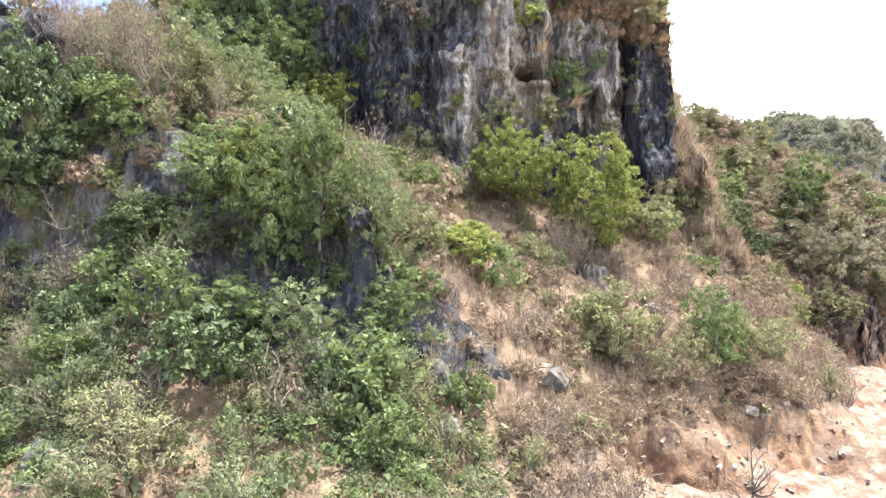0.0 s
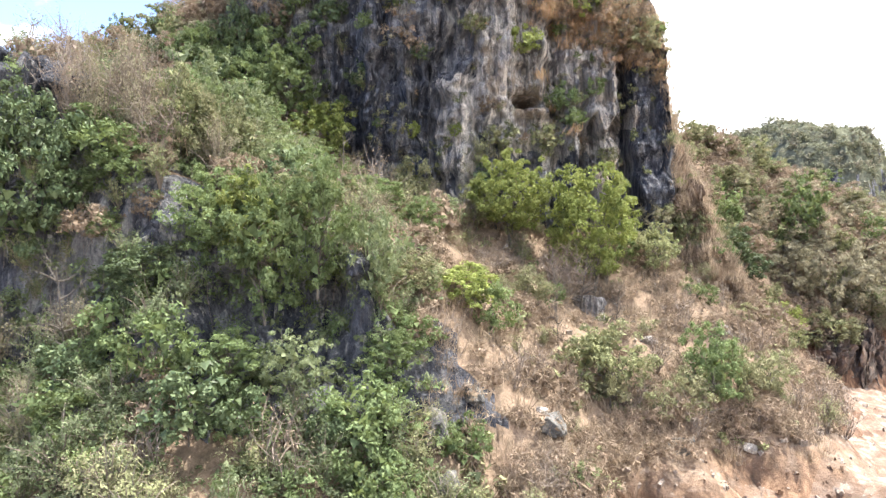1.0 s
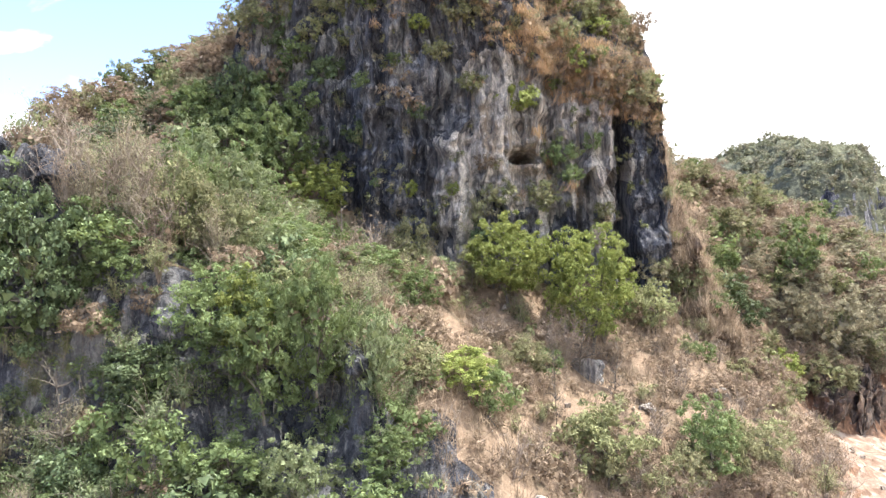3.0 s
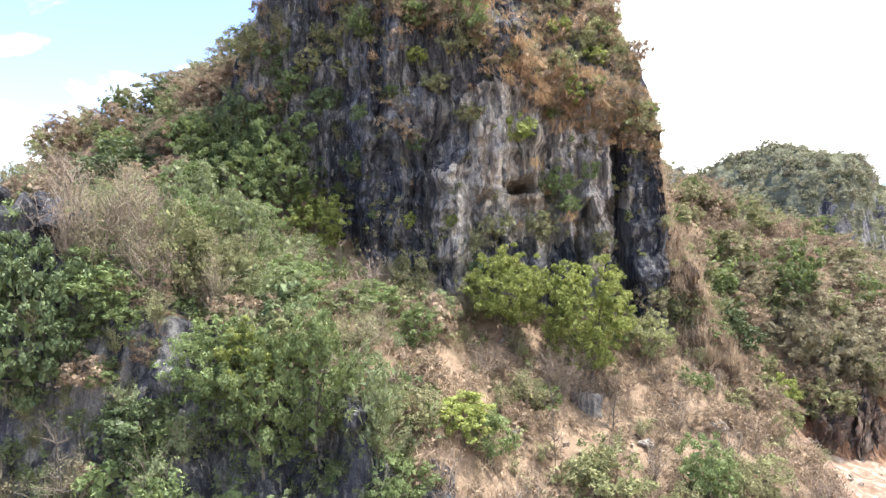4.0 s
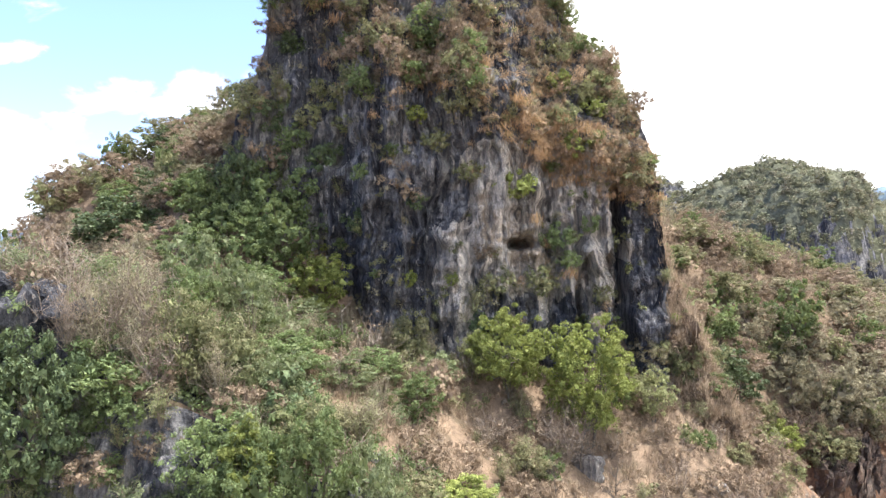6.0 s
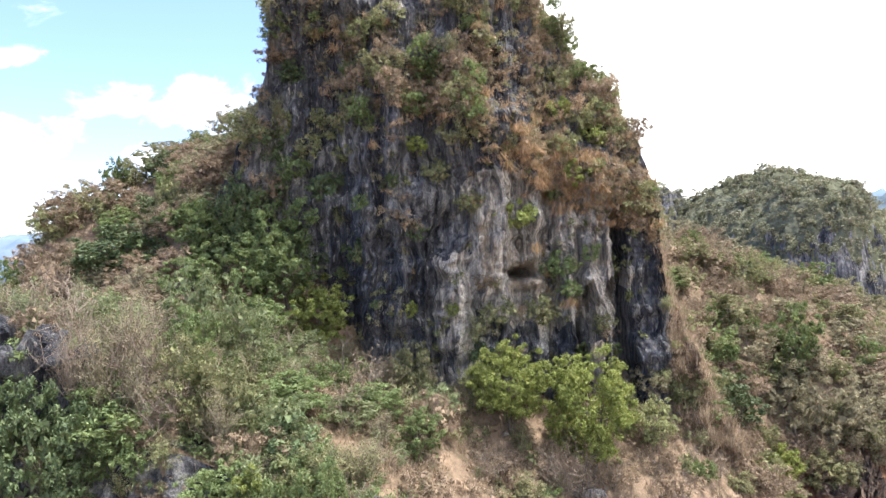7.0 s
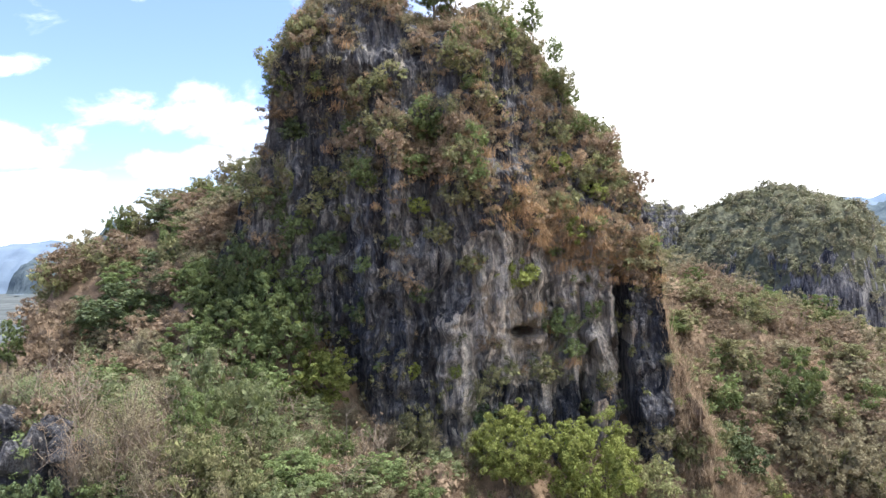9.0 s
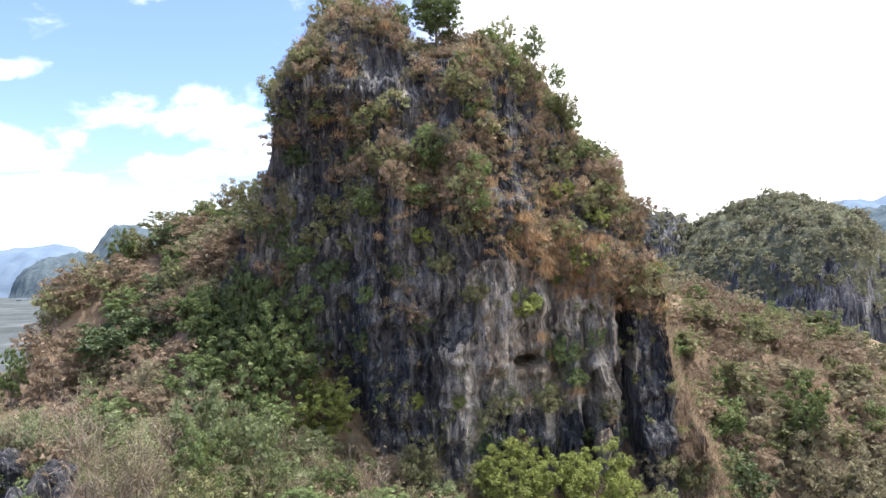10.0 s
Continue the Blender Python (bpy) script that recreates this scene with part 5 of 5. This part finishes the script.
for x, y, z, w, d, t, mat in ((-30.4, 46.9, 35.4, 2.6, 2.2, 3.0, ROCK), (-28.9, 47.3, 35.2, 2.2, 2.0, 2.2, ROCK), (-31.9, 46.7, 34.6, 2.4, 2.2, 2.6, ROCK), (-27.3, 48.6, 35.0, 3.2, 2.2, 2.0, ROCK), (-29.8, 48.8, 35.2, 3.0, 2.4, 2.0, ROCK),
                              (-30.8, 46.0, 25.6, 3.4, 2.6, 1.7, ROCK_WARM), (-28.9, 45.6, 24.6, 2.2, 2.0, 2.2, ROCK), (-18.5, 43.6, 24.0, 2.6, 2.2, 2.4, ROCK)):
    boulder(x, y, z, w, d, t, int(abs(x * 31 + y * 5)), mat, "dark jagged limestone outcrop on the bluff's rim" if mat is ROCK else "pale limestone ledge jutting from the bluff")


for x, y, w, d, t in ((53.5, 91.0, 11.0, 6.0, 11.0), (61.5, 91.5, 12.0, 6.0, 11.0), (69.0, 94.0, 11.0, 6.0, 11.0)):
    boulder(x, y, 4.0, w, d, t, int(x), CRAG, "dark brown limestone crag over the quarry cut")


# ---- rubble on the quarry bank ----
rubble = Soup()
rrng = np.random.default_rng(88)
CUBE_V = np.array([(a, b, c) for a in (-1, 1) for b in (-1, 1) for c in (-1, 1)], float)
CUBE_F = np.array([(0, 1, 3, 2), (4, 6, 7, 5), (0, 4, 5, 1), (2, 3, 7, 6), (0, 2, 6, 4), (1, 5, 7, 3)])
bank = inside(4, 30, 36, 58) * (GZ < 9) * (GZ > 2.5) + 0.5 * inside(24, 60, 45, 92) * (GZ < 14) + 0.25 * slope
for q in ground_spots(950, bank, 61):
    size = 0.04 + 0.25 * rrng.random() ** 3.5
    turn = np.array(Euler(rrng.uniform(0, 6, 3)).to_matrix())
    rubble.add((CUBE_V * rrng.uniform(0.45, 1.1, (8, 1)) * size * rrng.uniform(0.6, 1.4, 3)) @ turn.T + q, CUBE_F)
tagged(new("rubble", rubble.mesh("rubble", boulder_rock("rubble_limestone", ((0.15, 0.12, 0.095), (0.26, 0.21, 0.17), (0.42, 0.375, 0.325))))), "pale limestone rubble scattered over the cut bank", "rubble", kind="stuff")

clods = Soup()
for q in ground_spots(260, inside(3, 34, 33, 60) * (GZ > 2.5) * (GZ < 9.5) * ease((np.hypot(*np.gradient(GZ, gy, gx)) - 0.3) / 0.5), 62):
    size = 0.04 + 0.16 * rrng.random() ** 3
    turn = np.array(Euler(rrng.uniform(0, 6, 3)).to_matrix())
    clods.add((CUBE_V * rrng.uniform(0.4, 1.1, (8, 1)) * size * rrng.uniform(0.6, 1.4, 3)) @ turn.T + q, CUBE_F)
tagged(new("earth_clod", clods.mesh("earth_clod", EARTH)), "crumbled orange clods along the cut bank", "earth", kind="stuff")

hang_rng = np.random.default_rng(91)
for k in range(26):
    x = hang_rng.uniform(49, 72)
    grow(("fargreytree", "fardry", "farbrowntree", "farolive")[k % 4], x, 88.6 + 0.12 * (x - 49) + hang_rng.uniform(0, 1.2), hang_rng.uniform(7.5, 14.5), size=hang_rng.uniform(0.7, 1.1) * (0.55 if k % 4 in (0, 2) else 1.5), lean=hang_rng.uniform(10, 35))

stump = Soup()
tube(stump, limb(rrng, np.array([0, 0, -0.4]), np.array([0.05, 0, 1.7]), 0.15, 5), 0.2, 0.11, 7)
stump_root = tagged(new("tree_stump", stump.mesh("tree_stump", BARK)), "dark broken tree stump on the ridge", "stump")
stump_root.matrix_basis = pose(84.0, 126.0, g1(84.0, 126.0))

# ---- hills behind ----
def far_material(name, dark, light, scale, lumps, relief=0.6):
    m, nt, out = material(name)
    n = world_noise(nt, scale, detail=7.0, rough=0.65)
    p = put(nt, "ShaderNodeBsdfPrincipled", Roughness=0.95)
    p.inputs["Specular IOR Level"].default_value = 0.0
    nt.links.new(ramp(nt, n, [(0.35, dark), (0.65, light)]), p.inputs["Base Color"])
    nt.links.new(bumped(nt, world_noise(nt, 1.1 / lumps, detail=4.0, rough=0.55), relief, lumps), p.inputs["Normal"])
    nt.links.new(p.outputs[0], out.inputs[0])
    return m


WOODED = far_material("wooded_limestone", (0.07, 0.075, 0.052), (0.13, 0.132, 0.095), 0.3, 2.8)
# the next two have the haze of distance painted into their base colour as blue
HAZE_WOODS = far_material("distant_woods_haze", (0.06, 0.082, 0.10), (0.095, 0.122, 0.145), 0.05, 9.0, 0.25)
HAZE_RIDGE = far_material("distant_ridge", (0.12, 0.165, 0.235), (0.135, 0.18, 0.25), 0.01, 26.0, 0.1)
CANOPY = leaf_material("canopy_leaf", (0.135, 0.145, 0.085), (0.24, 0.245, 0.155), dry=(0.24, 0.21, 0.16), through=0.2)


def dome(x, y, lumps, wide, high, seed, steps=70, base=-4.0, rough=0.16, crown=4.5):
    """A steep wooded karst hill made of several domes run together."""
    u = np.linspace(-1.25, 1.25, steps)
    U, V = np.meshgrid(u, u)
    H = np.zeros_like(U)
    for lx, ly, r, h in lumps:
        d = np.hypot(U - lx, V - ly) / r
        H = np.maximum(H, h * np.clip(1 - d**2.6, 0, 1) ** 0.6)
    H = H * (1 + rough * fbm(U * 3 + seed, V * 3, 0.0, 4, seed)) + 0.02 * fbm(U * 12, V * 12, seed, 3, seed + 1)
    Z = base + H * high
    X, Y = x + U * wide, y + V * wide
    puff = (0.55 - np.abs(fbm(X / crown, Y / crown, Z / crown, 3, seed + 2))) * crown * 0.55 * ease(H * 6)
    return np.stack([X + 0.5 * puff * U, Y + 0.5 * puff * V, Z + puff], -1), steps


def cliffs(verts):
    """Where a wooded hill is too steep for trees."""
    step = np.ptp(verts[0, :2, 0]) + 1e-6
    rise = np.hypot(*np.gradient(verts[..., 2])) / step
    return rise + 1.1 * fbm(verts[..., 0] * 0.09, verts[..., 1] * 0.09, verts[..., 2] * 0.05, 3, 97) > 3.9


def hill(name, label, verts, steps, mat, cliff=None):
    me = grid_mesh(name, verts.reshape(-1, 3), steps, steps)
    me.materials.append(mat)
    if cliff:
        me.materials.append(cliff)
        me.polygons.foreach_set("material_index", cliffs(verts)[:-1, :-1].ravel().astype(np.int32))
    return tagged(new(name, me), label, "hill", kind="structure")


TUFT_CROWN = []
for k in range(6):
    rng = np.random.default_rng(400 + k)
    s = Soup()
    c = rng.normal(0, 0.65, (7, 3)) * (1.3, 1.3, 0.7) + (0, 0, 1.0)
    puffs(s, rng, c, 0.85, 0.85, 16, 0.5, 0.7, 0.1, 1)
    TUFT_CROWN.append(s.arrays())


def wood_over(name, label, verts, n, seed, sizes, floor):
    p = verts.reshape(-1, 3)
    grad = np.hypot(*np.gradient(verts[..., 2]))
    w = (np.sqrt(1 + (grad / np.ptp(verts[0, :2, 0])) ** 2) * (verts[..., 2] > floor) * (1 - 0.9 * cliffs(verts)) * (verts[..., 1] < verts[..., 1].mean() + 22)).ravel()
    rng = np.random.default_rng(seed)
    k = rng.choice(len(p), n, p=w / w.sum())
    row = verts.shape[1]
    nxt = np.clip(k + rng.choice((1, -1, row, -row, row + 1, -row - 1), n), 0, len(p) - 1)
    u = rng.uniform(0, 0.7, (n, 1))
    carpet(name, label, "woods", p[k] * (1 - u) + p[nxt] * u + rng.uniform(-0.5, 0.5, (n, 3)), TUFT_CROWN, CANOPY, sizes, seed)


v, st = dome(162, 312, ((0, 0, 0.95, 1.0), (0.55, -0.35, 0.6, 0.75), (-0.6, 0.1, 0.5, 0.72)), 62, 84, 5, 120, rough=0.07)
hill("wooded_hill", "steep wooded limestone hill across the valley", v, st, WOODED, ROCK)
wood_over("hill_woods", "grey-green scrub woods on the steep hill", v, 1600, 51, (0.7, 1.5), 14)
v, st = dome(154, 258, ((0, 0, 1.0, 1.0), (0.7, -0.2, 0.6, 0.72)), 34, 74, 9, 90, rough=0.05)
hill("wooded_hill", "lower wooded hill with a bare cliff", v, st, WOODED, ROCK)
wood_over("hill_woods", "grey-green scrub woods on the lower hill", v, 900, 53, (0.6, 1.2), 4)
v, st = dome(118, 335, ((0, 0, 0.8, 0.95), (0.4, 0.1, 0.6, 0.8), (-0.3, 0.2, 0.7, 1.0)), 32, 82, 13, 80, rough=0.06)
hill("wooded_hill", "wooded limestone knob with a sheer grey cliff", v, st, ROCK)
wood_over("hill_woods", "scrub woods on the limestone knob", v, 330, 55, (0.7, 1.3), 56)
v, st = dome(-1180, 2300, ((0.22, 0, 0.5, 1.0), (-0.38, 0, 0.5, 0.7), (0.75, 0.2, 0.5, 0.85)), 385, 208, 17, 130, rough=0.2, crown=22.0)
hill("distant_hill", "hazy wooded karst hill out on the plain", v, st, HAZE_WOODS)
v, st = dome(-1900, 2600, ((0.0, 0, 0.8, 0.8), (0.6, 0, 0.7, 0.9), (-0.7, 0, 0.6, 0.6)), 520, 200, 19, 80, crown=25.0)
hill("distant_ridge", "ridge on the horizon, painted pale blue as haze", v, st, HAZE_RIDGE)
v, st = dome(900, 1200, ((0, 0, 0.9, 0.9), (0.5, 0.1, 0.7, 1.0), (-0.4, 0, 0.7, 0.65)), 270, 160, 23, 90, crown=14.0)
hill("distant_hill", "wooded ridge far off, painted dark blue as haze", v, st, HAZE_WOODS)
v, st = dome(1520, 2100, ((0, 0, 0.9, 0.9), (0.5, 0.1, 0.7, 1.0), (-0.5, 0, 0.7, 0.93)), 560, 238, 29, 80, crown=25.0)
hill("distant_ridge", "mountain ridge on the horizon, painted pale blue as haze", v, st, HAZE_RIDGE)
